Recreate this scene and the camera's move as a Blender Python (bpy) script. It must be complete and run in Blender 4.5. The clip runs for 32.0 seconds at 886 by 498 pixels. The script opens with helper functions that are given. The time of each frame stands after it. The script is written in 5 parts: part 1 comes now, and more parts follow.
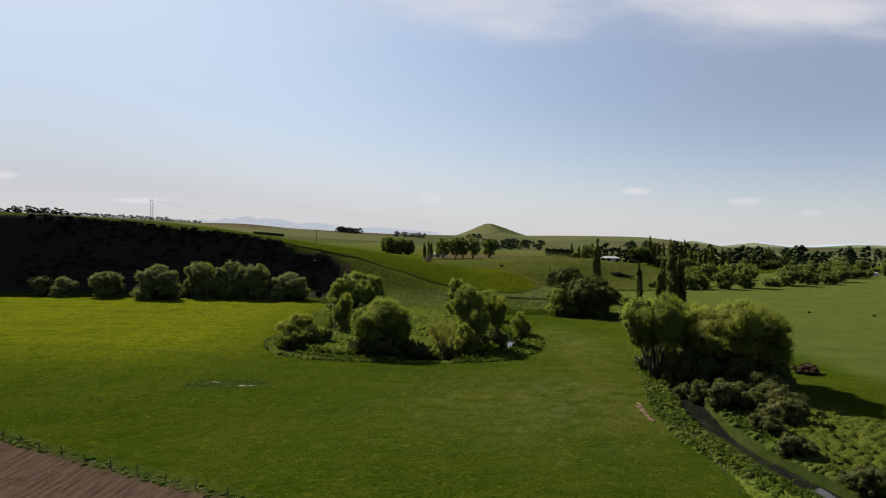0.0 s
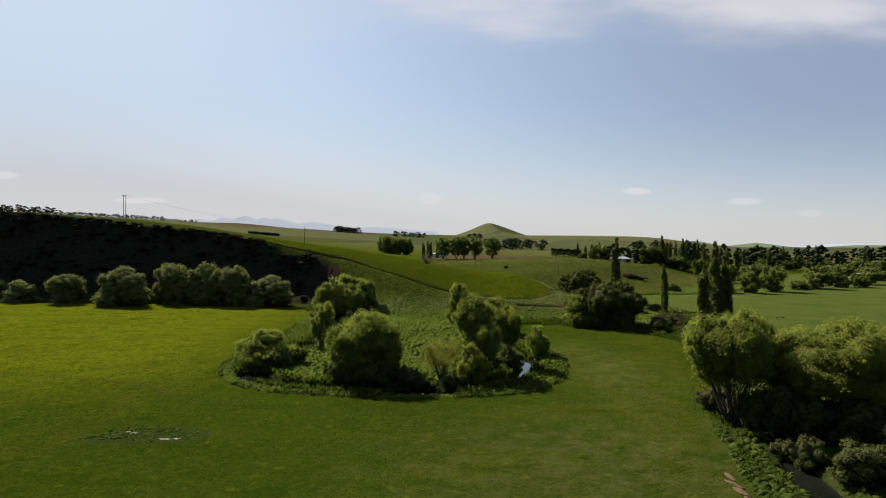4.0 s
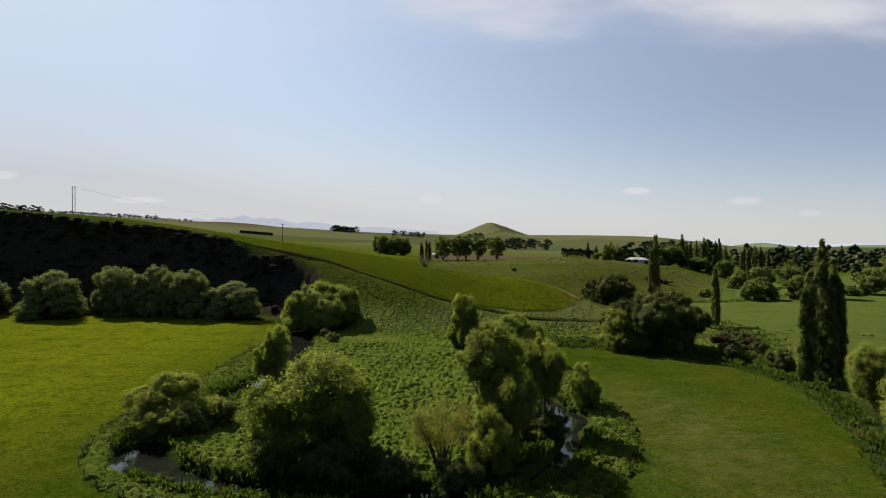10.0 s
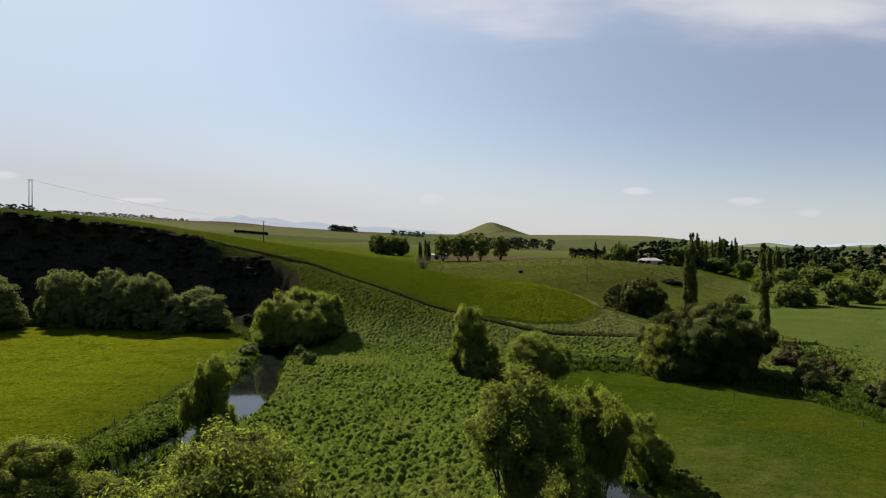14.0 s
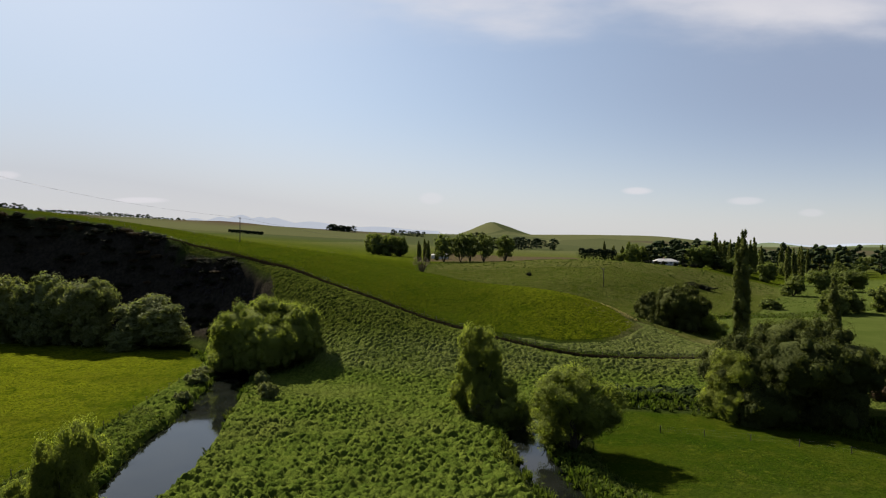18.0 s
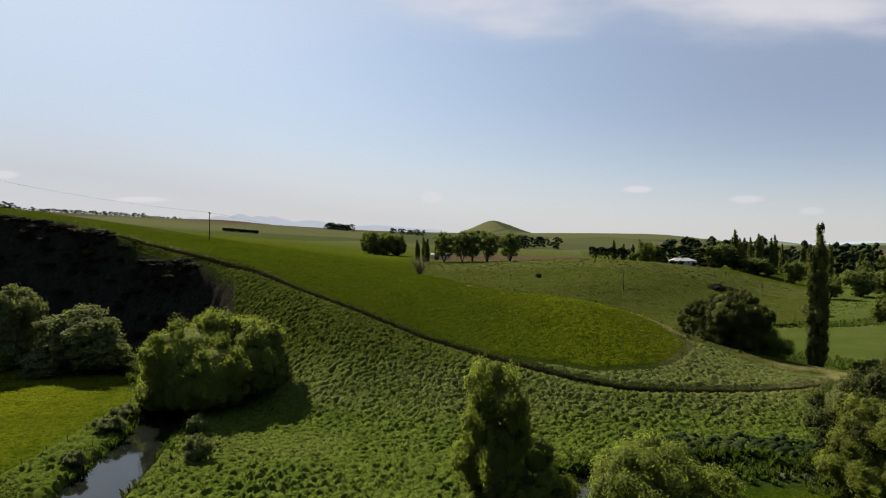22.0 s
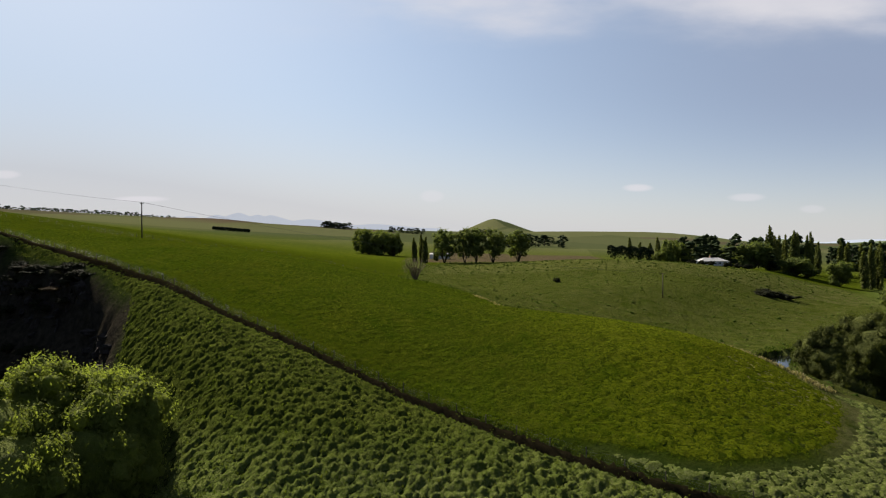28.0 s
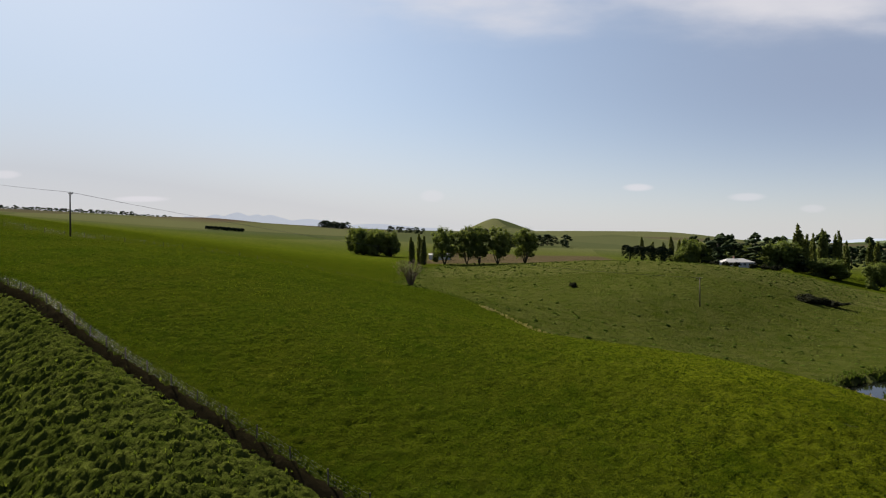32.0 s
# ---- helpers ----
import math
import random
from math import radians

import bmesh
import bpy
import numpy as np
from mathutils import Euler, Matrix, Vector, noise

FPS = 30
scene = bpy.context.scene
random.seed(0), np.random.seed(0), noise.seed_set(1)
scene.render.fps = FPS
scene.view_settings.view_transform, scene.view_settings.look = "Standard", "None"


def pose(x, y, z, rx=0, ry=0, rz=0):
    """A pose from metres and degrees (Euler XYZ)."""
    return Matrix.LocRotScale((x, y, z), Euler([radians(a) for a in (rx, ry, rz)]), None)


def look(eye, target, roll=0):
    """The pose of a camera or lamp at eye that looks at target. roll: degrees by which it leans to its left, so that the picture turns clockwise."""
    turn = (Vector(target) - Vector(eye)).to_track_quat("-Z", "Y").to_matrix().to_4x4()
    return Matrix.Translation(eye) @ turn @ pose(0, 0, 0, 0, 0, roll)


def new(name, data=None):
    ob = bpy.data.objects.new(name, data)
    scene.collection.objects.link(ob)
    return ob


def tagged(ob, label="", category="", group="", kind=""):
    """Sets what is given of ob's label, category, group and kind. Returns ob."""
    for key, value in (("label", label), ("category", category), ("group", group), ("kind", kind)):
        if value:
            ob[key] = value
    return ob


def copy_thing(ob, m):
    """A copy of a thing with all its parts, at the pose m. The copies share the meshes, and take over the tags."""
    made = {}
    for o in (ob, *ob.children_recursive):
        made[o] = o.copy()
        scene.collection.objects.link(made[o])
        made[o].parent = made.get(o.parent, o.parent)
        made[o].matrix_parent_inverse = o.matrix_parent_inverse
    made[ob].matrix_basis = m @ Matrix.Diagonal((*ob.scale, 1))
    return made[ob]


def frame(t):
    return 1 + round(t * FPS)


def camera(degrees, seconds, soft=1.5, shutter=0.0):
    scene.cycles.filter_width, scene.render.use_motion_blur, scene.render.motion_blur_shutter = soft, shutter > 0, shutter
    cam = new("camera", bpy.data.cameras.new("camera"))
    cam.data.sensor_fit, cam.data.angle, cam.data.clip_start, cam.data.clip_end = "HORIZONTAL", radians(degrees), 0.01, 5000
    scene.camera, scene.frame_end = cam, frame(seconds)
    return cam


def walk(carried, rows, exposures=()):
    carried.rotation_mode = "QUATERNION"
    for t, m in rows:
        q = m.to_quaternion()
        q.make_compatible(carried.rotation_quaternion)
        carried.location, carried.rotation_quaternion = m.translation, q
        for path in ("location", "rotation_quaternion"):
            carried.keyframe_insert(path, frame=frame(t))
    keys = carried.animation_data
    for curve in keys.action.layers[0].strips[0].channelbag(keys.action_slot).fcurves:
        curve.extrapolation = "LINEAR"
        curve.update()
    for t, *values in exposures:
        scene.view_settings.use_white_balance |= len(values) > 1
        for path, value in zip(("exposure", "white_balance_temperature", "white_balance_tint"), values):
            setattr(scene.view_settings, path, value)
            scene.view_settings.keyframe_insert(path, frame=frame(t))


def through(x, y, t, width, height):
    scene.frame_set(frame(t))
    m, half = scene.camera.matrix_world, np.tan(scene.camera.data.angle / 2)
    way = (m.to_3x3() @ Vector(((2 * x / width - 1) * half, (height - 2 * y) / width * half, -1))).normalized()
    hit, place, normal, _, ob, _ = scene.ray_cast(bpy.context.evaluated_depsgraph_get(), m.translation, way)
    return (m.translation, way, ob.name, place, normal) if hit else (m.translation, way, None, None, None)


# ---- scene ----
EXPO = 1.48
# ---------------------------------------------------------------- camera
cam = camera(70.0, 32.0, 1.1)
# seconds, metres ahead, turn, tilt, lean; a level flight straight ahead at about eight metres a second
FLIGHT = [
    (0, 0.0, -0.42, -0.16, 0.10), (3, 25.8, -0.42, -0.16, 0.10), (6, 51.4, -0.41, -0.17, 0.10),
    (9, 76.7, -0.41, -0.17, 0.10), (11, 93.5, -0.40, -0.18, 0.10), (13, 110.0, -0.40, -0.18, 0.10),
    (14.5, 122.5, -0.39, -0.18, 0.10), (17, 143.4, -0.36, -0.18, 0.10), (19, 159.8, -0.33, -0.19, 0.10),
    (21, 176.1, -0.31, -0.21, 0.08), (23, 192.2, -0.30, -0.37, -0.08), (25.5, 212.3, -0.28, -0.38, -0.11),
    (28, 232.5, -0.27, -0.39, -0.12), (30, 248.5, -0.26, -0.40, -0.14), (32, 264.5, -0.25, -0.41, -0.15),
]
walk(cam, [(t, pose(0.4 + 0.0656 * t, y, 27.15, 90 + tilt, 0, turn) @ pose(0, 0, 0, 0, 0, lean)) for t, y, turn, tilt, lean in FLIGHT],
     exposures=[(0, EXPO), (32, EXPO)])

# ---------------------------------------------------------------- sky and sun
SUN_LEFT, SUN_UP = 35.0, 38.0      # degrees left of the flight line and above the horizon
world = bpy.data.worlds.new("world")
scene.world = world
world.use_nodes = True
wn, wl = world.node_tree.nodes, world.node_tree.links
wn.clear()
w_out = wn.new("ShaderNodeOutputWorld")
w_bg = wn.new("ShaderNodeBackground")
w_sky = wn.new("ShaderNodeTexSky")
w_sky.sky_type, w_sky.sun_disc = "NISHITA", False
w_sky.sun_elevation, w_sky.sun_rotation = radians(SUN_UP), radians(-SUN_LEFT)
w_sky.air_density, w_sky.dust_density, w_sky.ozone_density, w_sky.altitude = 1.0, 0.8, 1.5, 100
w_bg.inputs["Strength"].default_value = 0.0460
w_co = wn.new("ShaderNodeTexCoord")


def wmath(op, a, b=None):
    n = wn.new("ShaderNodeMath")
    n.operation = op
    for i, v in enumerate((a, b)):
        if v is None:
            continue
        if isinstance(v, (int, float)):
            n.inputs[i].default_value = v
        else:
            wl.new(v, n.inputs[i])
    return n.outputs[0]


def wramp(v, a, b):
    n = wn.new("ShaderNodeMapRange")
    n.interpolation_type = "SMOOTHSTEP"
    wl.new(v, n.inputs["Value"])
    n.inputs["From Min"].default_value, n.inputs["From Max"].default_value = a, b
    return n.outputs["Result"]


w_sep = wn.new("ShaderNodeSeparateXYZ")
wl.new(w_co.outputs["Generated"], w_sep.inputs[0])
across = wmath("DIVIDE", w_sep.outputs[0], wmath("MAXIMUM", w_sep.outputs[1], 0.05))
height = wmath("DIVIDE", w_sep.outputs[2], wmath("MAXIMUM", w_sep.outputs[1], 0.05))
w_flat = wn.new("ShaderNodeCombineXYZ")
wl.new(across, w_flat.inputs[0])
wl.new(wmath("MULTIPLY", height, 3.2), w_flat.inputs[1])
w_n1 = wn.new("ShaderNodeTexNoise")
w_n1.inputs["Scale"].default_value, w_n1.inputs["Detail"].default_value, w_n1.inputs["Roughness"].default_value = 2.6, 9, 0.52
wl.new(w_flat.outputs[0], w_n1.inputs["Vector"])
# the broad veil of high cloud: below a slanting edge it thins out
veil_edge = wmath("ADD", height, wmath("MULTIPLY", wmath("SUBTRACT", w_n1.outputs[0], 0.5), 0.16))
veil_top = wramp(veil_edge, 0.305, 0.40)
veil_side = wmath("MULTIPLY", wramp(across, -0.36, 0.02), 0.85)
veil = wmath("MULTIPLY", wmath("MULTIPLY", veil_top, veil_side), wramp(w_n1.outputs[0], 0.18, 0.72))


def small_cloud(cx, cz, rx, rz):
    dx = wmath("DIVIDE", wmath("SUBTRACT", across, cx), rx)
    dz = wmath("DIVIDE", wmath("SUBTRACT", height, cz), rz)
    r = wmath("ADD", wmath("MULTIPLY", dx, dx), wmath("MULTIPLY", dz, dz))
    r = wmath("ADD", r, wmath("MULTIPLY", wmath("SUBTRACT", w_n1.outputs[0], 0.5), 1.6))
    return wmath("SUBTRACT", 1.0, wramp(r, 0.15, 1.0))


cover = veil
for spec in ((0.314, 0.0895, 0.030, 0.0075, 0.7), (0.484, 0.074, 0.036, 0.008, 0.50), (0.59, 0.055, 0.025, 0.008, 0.35),
             (-0.012, 0.077, 0.022, 0.011, 0.40), (-0.47, 0.073, 0.055, 0.006, 0.7), (-0.685, 0.112, 0.030, 0.008, 0.6)):
    cover = wmath("MAXIMUM", cover, wmath("MULTIPLY", small_cloud(*spec[:4]), spec[4]))
w_mix = wn.new("ShaderNodeMix")
w_mix.data_type = "RGBA"
wl.new(cover, w_mix.inputs[0])
w_haze = wn.new("ShaderNodeMix")
w_haze.data_type = "RGBA"
w_up = wmath("MAXIMUM", w_sep.outputs[2], 0.0)
wl.new(wmath("ADD", wmath("MULTIPLY", wmath("POWER", 2.718, wmath("MULTIPLY", w_up, -7.5)), 0.74), wmath("SUBTRACT", 0.66, wmath("MULTIPLY", wramp(across, -0.7, 0.75), 0.50))), w_haze.inputs[0])
wl.new(w_sky.outputs[0], w_haze.inputs[6])
w_tint = wn.new("ShaderNodeMix")
w_tint.data_type = "RGBA"
wl.new(wramp(w_sep.outputs[2], 0.02, 0.24), w_tint.inputs[0])
w_tint.inputs[6].default_value = (4.98, 4.96, 5.02, 1)      # whitish air low down, pale blue above
w_tint.inputs[7].default_value = (3.75, 4.45, 5.45, 1)
wl.new(w_tint.outputs[2], w_haze.inputs[7])
w_deep = wn.new("ShaderNodeMix")
w_deep.data_type = "RGBA"
wl.new(wmath("MULTIPLY", wmath("MULTIPLY", wramp(across, -0.3, 0.7), wramp(height, -0.04, 0.27)), 0.90), w_deep.inputs[0])
wl.new(w_haze.outputs[2], w_deep.inputs[6])
w_deep.inputs[7].default_value = (2.35, 2.85, 3.95, 1)      # clearer blue away from the sun
wl.new(w_deep.outputs[2], w_mix.inputs[6])
w_mix.inputs[7].default_value = (5.9, 5.75, 6.05, 1)
w_back = wn.new("ShaderNodeMix")
w_back.data_type = "RGBA"
wl.new(wramp(w_sep.outputs[1], -0.15, 0.55), w_back.inputs[0])
w_back.inputs[6].default_value = (1.45, 1.95, 3.0, 1)      # overhead and away from the sun the clear sky is deep blue
wl.new(w_mix.outputs[2], w_back.inputs[7])
wl.new(w_back.outputs[2], w_bg.inputs["Color"])
wl.new(w_bg.outputs[0], w_out.inputs[0])

sun = new("sun", bpy.data.lights.new("sun", "SUN"))
sun.data.energy, sun.data.angle, sun.data.color = 5.0, radians(0.6), (1.0, 0.91, 0.78)
sun_from = Vector((-math.sin(radians(SUN_LEFT)) * math.cos(radians(SUN_UP)), math.cos(radians(SUN_LEFT)) * math.cos(radians(SUN_UP)), math.sin(radians(SUN_UP))))
sun.matrix_world = look(sun_from * 500, (0, 0, 0))


# ---------------------------------------------------------------- materials
class Mat:
    """A small builder of node materials."""

    def __init__(self, name, rough=0.8, spec=0.3):
        self.m = bpy.data.materials.new(name)
        self.m.use_nodes = True
        self.n, self.l = self.m.node_tree.nodes, self.m.node_tree.links
        self.b = self.n["Principled BSDF"]
        self.b.inputs["Roughness"].default_value = rough
        self.b.inputs["Specular IOR Level"].default_value = spec
        self.co = self.n.new("ShaderNodeNewGeometry").outputs["Position"]

    def noise(self, scale, detail=4, rough=0.55, vec=None, kind="noise"):
        t = self.n.new("ShaderNodeTexNoise" if kind == "noise" else "ShaderNodeTexVoronoi")
        t.inputs["Scale"].default_value = scale
        if kind == "noise":
            t.inputs["Detail"].default_value, t.inputs["Roughness"].default_value = detail, rough
        self.l.new(vec or self.co, t.inputs["Vector"])
        return t.outputs[0]

    def stretch(self, sx, sy, sz, turn=0.0):
        t = self.n.new("ShaderNodeMapping")
        t.inputs["Scale"].default_value = (sx, sy, sz)
        t.inputs["Rotation"].default_value = (0, 0, radians(turn))
        self.l.new(self.co, t.inputs["Vector"])
        return t.outputs[0]

    def ramp(self, v, a, b, lo=0.0, hi=1.0):
        t = self.n.new("ShaderNodeMapRange")
        self.l.new(v, t.inputs["Value"])
        for k, x in (("From Min", a), ("From Max", b), ("To Min", lo), ("To Max", hi)):
            t.inputs[k].default_value = x
        return t.outputs["Result"]

    def math(self, op, a, b=0.0):
        t = self.n.new("ShaderNodeMath")
        t.operation = op
        for i, v in enumerate((a, b)):
            if isinstance(v, (int, float)):
                t.inputs[i].default_value = v
            else:
                self.l.new(v, t.inputs[i])
        return t.outputs[0]

    def mix(self, f, a, b, blend="MIX"):
        t = self.n.new("ShaderNodeMix")
        t.data_type, t.blend_type = "RGBA", blend
        for i, v in ((0, f), (6, a), (7, b)):
            if isinstance(v, (int, float)):
                t.inputs[i].default_value = v
            elif isinstance(v, tuple):
                t.inputs[i].default_value = (*v, 1)
            else:
                self.l.new(v, t.inputs[i])
        return t.outputs[2]

    def attr(self, name):
        t = self.n.new("ShaderNodeAttribute")
        t.attribute_name = name
        return t.outputs["Fac"]

    def island(self):
        return self.n.new("ShaderNodeNewGeometry").outputs["Random Per Island"]

    def ob_random(self):
        return self.n.new("ShaderNodeObjectInfo").outputs["Random"]

    def bump(self, v, strength, distance):
        t = self.n.new("ShaderNodeBump")
        t.inputs["Strength"].default_value, t.inputs["Distance"].default_value = strength, distance
        self.l.new(v, t.inputs["Height"])
        self.l.new(t.outputs[0], self.b.inputs["Normal"])

    def color(self, c):
        if isinstance(c, tuple):
            self.b.inputs["Base Color"].default_value = (*c, 1)
        else:
            self.l.new(c, self.b.inputs["Base Color"])
        return self.m

    def leafy(self, c, through):
        """Leaves let light through."""
        self.l.new(c, self.b.inputs["Base Color"])
        tr = self.n.new("ShaderNodeBsdfTranslucent")
        bright = self.mix(1.0, c, (1.45, 1.55, 0.7), "MULTIPLY")
        self.l.new(bright, tr.inputs["Color"])
        mx = self.n.new("ShaderNodeMixShader")
        mx.inputs[0].default_value = through
        self.l.new(self.b.outputs[0], mx.inputs[1])
        self.l.new(tr.outputs[0], mx.inputs[2])
        self.l.new(mx.outputs[0], self.n["Material Output"].inputs["Surface"])
        return self.m


def leaf_material(name, dark, light, through=0.3, spread=0.25):
    k = Mat(name, 0.85, 0.03)
    c = k.mix(k.island(), dark, light)
    c = k.mix(k.math("MULTIPLY", k.ob_random(), spread), c, (light[0] * 1.2, light[1] * 1.0, light[2] * 0.8))
    c = k.mix(k.ramp(k.noise(0.45, 3), 0.40, 0.70, 0, 0.35), c, dark)
    grain = k.noise(5.5, 5, 0.75)
    c = k.mix(k.ramp(grain, 0.42, 0.62, 0, 0.35), c, dark)
    k.bump(grain, 1.0, 0.30)
    return k.leafy(c, through)


def bark_material(name, dark, light):
    k = Mat(name, 0.9, 0.15)
    v = k.noise(9.0, 6, 0.65, k.stretch(1, 1, 0.22))
    k.bump(v, 0.8, 0.05)
    return k.color(k.mix(k.ramp(v, 0.3, 0.7), dark, light))


def plain_material(name, a, b, scale, rough=0.8, metal=0.0, bump=0.3, dist=0.01):
    k = Mat(name, rough, 0.1 if rough > 0.85 else 0.3)
    k.b.inputs["Metallic"].default_value = metal
    v = k.noise(scale, 6, 0.6)
    k.bump(v, bump, dist)
    return k.color(k.mix(k.ramp(v, 0.3, 0.7), a, b))


def ground_material():
    k = Mat("ground", 1.0, 0.0)
    big = k.noise(0.012, 4, 0.5)
    mid = k.noise(0.07, 5, 0.6)
    fine = k.noise(0.9, 8, 0.68)
    tiny = k.noise(4.5, 6, 0.7)
    lane = k.noise(0.10, 3, 0.5, k.stretch(1.0, 0.09, 1.0, -24))
    # short pasture
    g = k.mix(k.ramp(mid, 0.35, 0.68), (0.017, 0.033, 0.002), (0.028, 0.043, 0.003))
    g = k.mix(k.ramp(lane, 0.42, 0.66, 0, 0.75), g, (0.034, 0.041, 0.004))
    g = k.mix(k.ramp(big, 0.45, 0.62, 0, 0.75), g, (0.012, 0.026, 0.001))
    # yellower grass, with fuller sun put into its colour
    g = k.mix(k.attr("sunny_yellow"), g, (0.084, 0.096, 0.004))
    g = k.mix(k.ramp(k.noise(0.28, 5, 0.7), 0.50, 0.66, 0, 0.35), g, (0.049, 0.052, 0.006))
    tuft = k.noise(2.4, 6, 0.78)
    g = k.mix(k.ramp(tuft, 0.49, 0.58, 0, 0.78), g, (0.006, 0.014, 0.001))
    g = k.mix(k.ramp(tiny, 0.52, 0.64, 0, 0.50), g, (0.053, 0.063, 0.012))
    g = k.mix(k.ramp(fine, 0.50, 0.64, 0, 0.50), g, (0.010, 0.020, 0.001))
    g = k.mix(k.ramp(k.noise(0.045, 5, 0.6, k.stretch(0.55, 1.6, 1.0, 12)), 0.50, 0.66, 0, 0.40), g, (0.036, 0.042, 0.003))      # tired brownish drifts
    g = k.mix(k.ramp(k.noise(0.16, 6, 0.72), 0.52, 0.62, 0, 0.45), g, (0.012, 0.026, 0.001))
    g = k.mix(k.ramp(k.noise(0.6, 6, 0.78), 0.56, 0.66, 0, 0.50), g, (0.074, 0.082, 0.008))
    g = k.mix(k.attr("hill"), g, k.mix(0.45, g, (0.011, 0.016, 0.001)))
    # rank tussock grass
    r = k.mix(k.ramp(fine, 0.30, 0.70), (0.009, 0.017, 0.003), (0.027, 0.036, 0.008))
    r = k.mix(k.ramp(mid, 0.50, 0.75, 0, 0.3), r, (0.045, 0.046, 0.016))
    c = k.mix(k.attr("rank"), g, r)
    # dry seed heads and worn spots
    d = k.mix(k.ramp(fine, 0.3, 0.7), (0.170, 0.150, 0.060), (0.230, 0.200, 0.095))
    dry = k.math("MULTIPLY", k.attr("dry"), k.ramp(k.noise(0.22, 6, 0.7), 0.34, 0.62))
    c = k.mix(dry, c, d)
    # greyer pasture of the plain beyond the stream
    c = k.mix(k.attr("plain"), c, k.mix(k.ramp(mid, 0.3, 0.7), (0.036, 0.050, 0.010), (0.050, 0.063, 0.015)))
    cell = k.n.new("ShaderNodeTexVoronoi")
    cell.inputs["Scale"].default_value = 0.0042
    k.l.new(k.stretch(1.0, 0.55, 0.0, 20), cell.inputs["Vector"])
    sep = k.n.new("ShaderNodeSeparateColor")
    k.l.new(cell.outputs["Color"], sep.inputs[0])
    # patchwork of far fields, greyed so the colour holds the distance haze
    far = k.mix(sep.outputs[0], (0.032, 0.039, 0.019), (0.066, 0.068, 0.033))
    far = k.mix(k.ramp(sep.outputs[1], 0.90, 0.91), far, (0.045, 0.040, 0.026))
    c = k.mix(k.attr("far"), c, far)
    # bare earth
    row = k.noise(1.3, 6, 0.6, k.stretch(1.0, 0.16, 1.0, 58))
    e = k.mix(k.ramp(row, 0.32, 0.68), (0.028, 0.018, 0.013), (0.066, 0.046, 0.035))
    e = k.mix(k.ramp(tiny, 0.5, 0.75, 0, 0.5), e, (0.098, 0.074, 0.056))
    c = k.mix(k.attr("soil"), c, e)
    # broken slope under scrub, nearly black so its colour holds the bluff's shade
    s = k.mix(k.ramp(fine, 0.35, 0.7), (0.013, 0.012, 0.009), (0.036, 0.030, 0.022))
    c = k.mix(k.attr("shaded_scar"), c, s)
    rel = k.math("ADD", k.math("MULTIPLY", fine, 0.7), k.math("MULTIPLY", tiny, 0.35))
    k.bump(k.math("ADD", rel, k.math("MULTIPLY", tuft, 0.5)), 1.0, 0.6)
    return k.color(c)


def tussock_material(name, dark, light, tip):
    k = Mat(name, 1.0, 0.0)
    v = k.noise(6.0, 5, 0.7, k.stretch(1, 1, 0.35))
    c = k.mix(k.island(), dark, light)
    c = k.mix(k.ramp(v, 0.5, 0.8, 0, 0.6), c, tip)
    c = k.mix(k.ramp(k.noise(0.06, 3), 0.5, 0.7, 0, 0.55), c, tip)
    k.bump(v, 1.0, 0.12)
    return k.leafy(c, 0.30)


def water_material():
    k = Mat("water", 0.04, 0.5)
    k.b.inputs["IOR"].default_value = 1.33
    k.bump(k.noise(1.6, 3, 0.5), 0.05, 0.02)
    return k.color(k.mix(k.ramp(k.noise(0.25, 3), 0.35, 0.7), (0.004, 0.005, 0.004), (0.008, 0.009, 0.007)))


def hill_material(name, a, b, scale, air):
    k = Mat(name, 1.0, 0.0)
    k.b.inputs["Emission Color"].default_value = (*air, 1)      # glow stands in for haze: a far backdrop seen through miles of bright air
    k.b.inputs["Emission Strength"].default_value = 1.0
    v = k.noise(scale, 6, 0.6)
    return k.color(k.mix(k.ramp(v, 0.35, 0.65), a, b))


M_GROUND = ground_material()
M_TUSSOCK = tussock_material("tussock_grass", (0.044, 0.066, 0.008), (0.086, 0.104, 0.018), (0.126, 0.116, 0.052))


def mat_material():
    """Hummocky rank grass: straw flecks, and dark speckle painted for shaded gaps."""
    k = Mat("tussock_mat", 1.0, 0.0)
    v = k.noise(5.0, 6, 0.72, k.stretch(1, 1, 0.5))
    c = k.mix(k.attr("tone"), (0.033, 0.053, 0.007), (0.070, 0.091, 0.014))
    c = k.mix(k.ramp(k.noise(0.05, 4, 0.6), 0.50, 0.68, 0, 0.4), c, (0.079, 0.083, 0.022))
    c = k.mix(k.ramp(v, 0.54, 0.70, 0, 0.5), c, (0.111, 0.127, 0.034))
    # dark speckle imitates shade in the gaps between tussocks
    c = k.mix(k.ramp(k.noise(2.2, 6, 0.75), 0.50, 0.60, 0, 0.45), c, (0.013, 0.024, 0.002))
    upper_dark = k.mix(k.attr("tone"), (0.017, 0.025, 0.003), (0.044, 0.053, 0.009))
    upper_dark = k.mix(k.ramp(v, 0.52, 0.68, 0, 0.5), upper_dark, (0.084, 0.086, 0.026))
    c = k.mix(k.attr("straw"), c, k.mix(k.ramp(v, 0.44, 0.62), (0.055, 0.067, 0.015), (0.138, 0.133, 0.063)))
    c = k.mix(k.attr("upper"), c, upper_dark)      # the upper slope is coloured darker
    k.bump(v, 1.0, 0.22)
    return k.color(c)


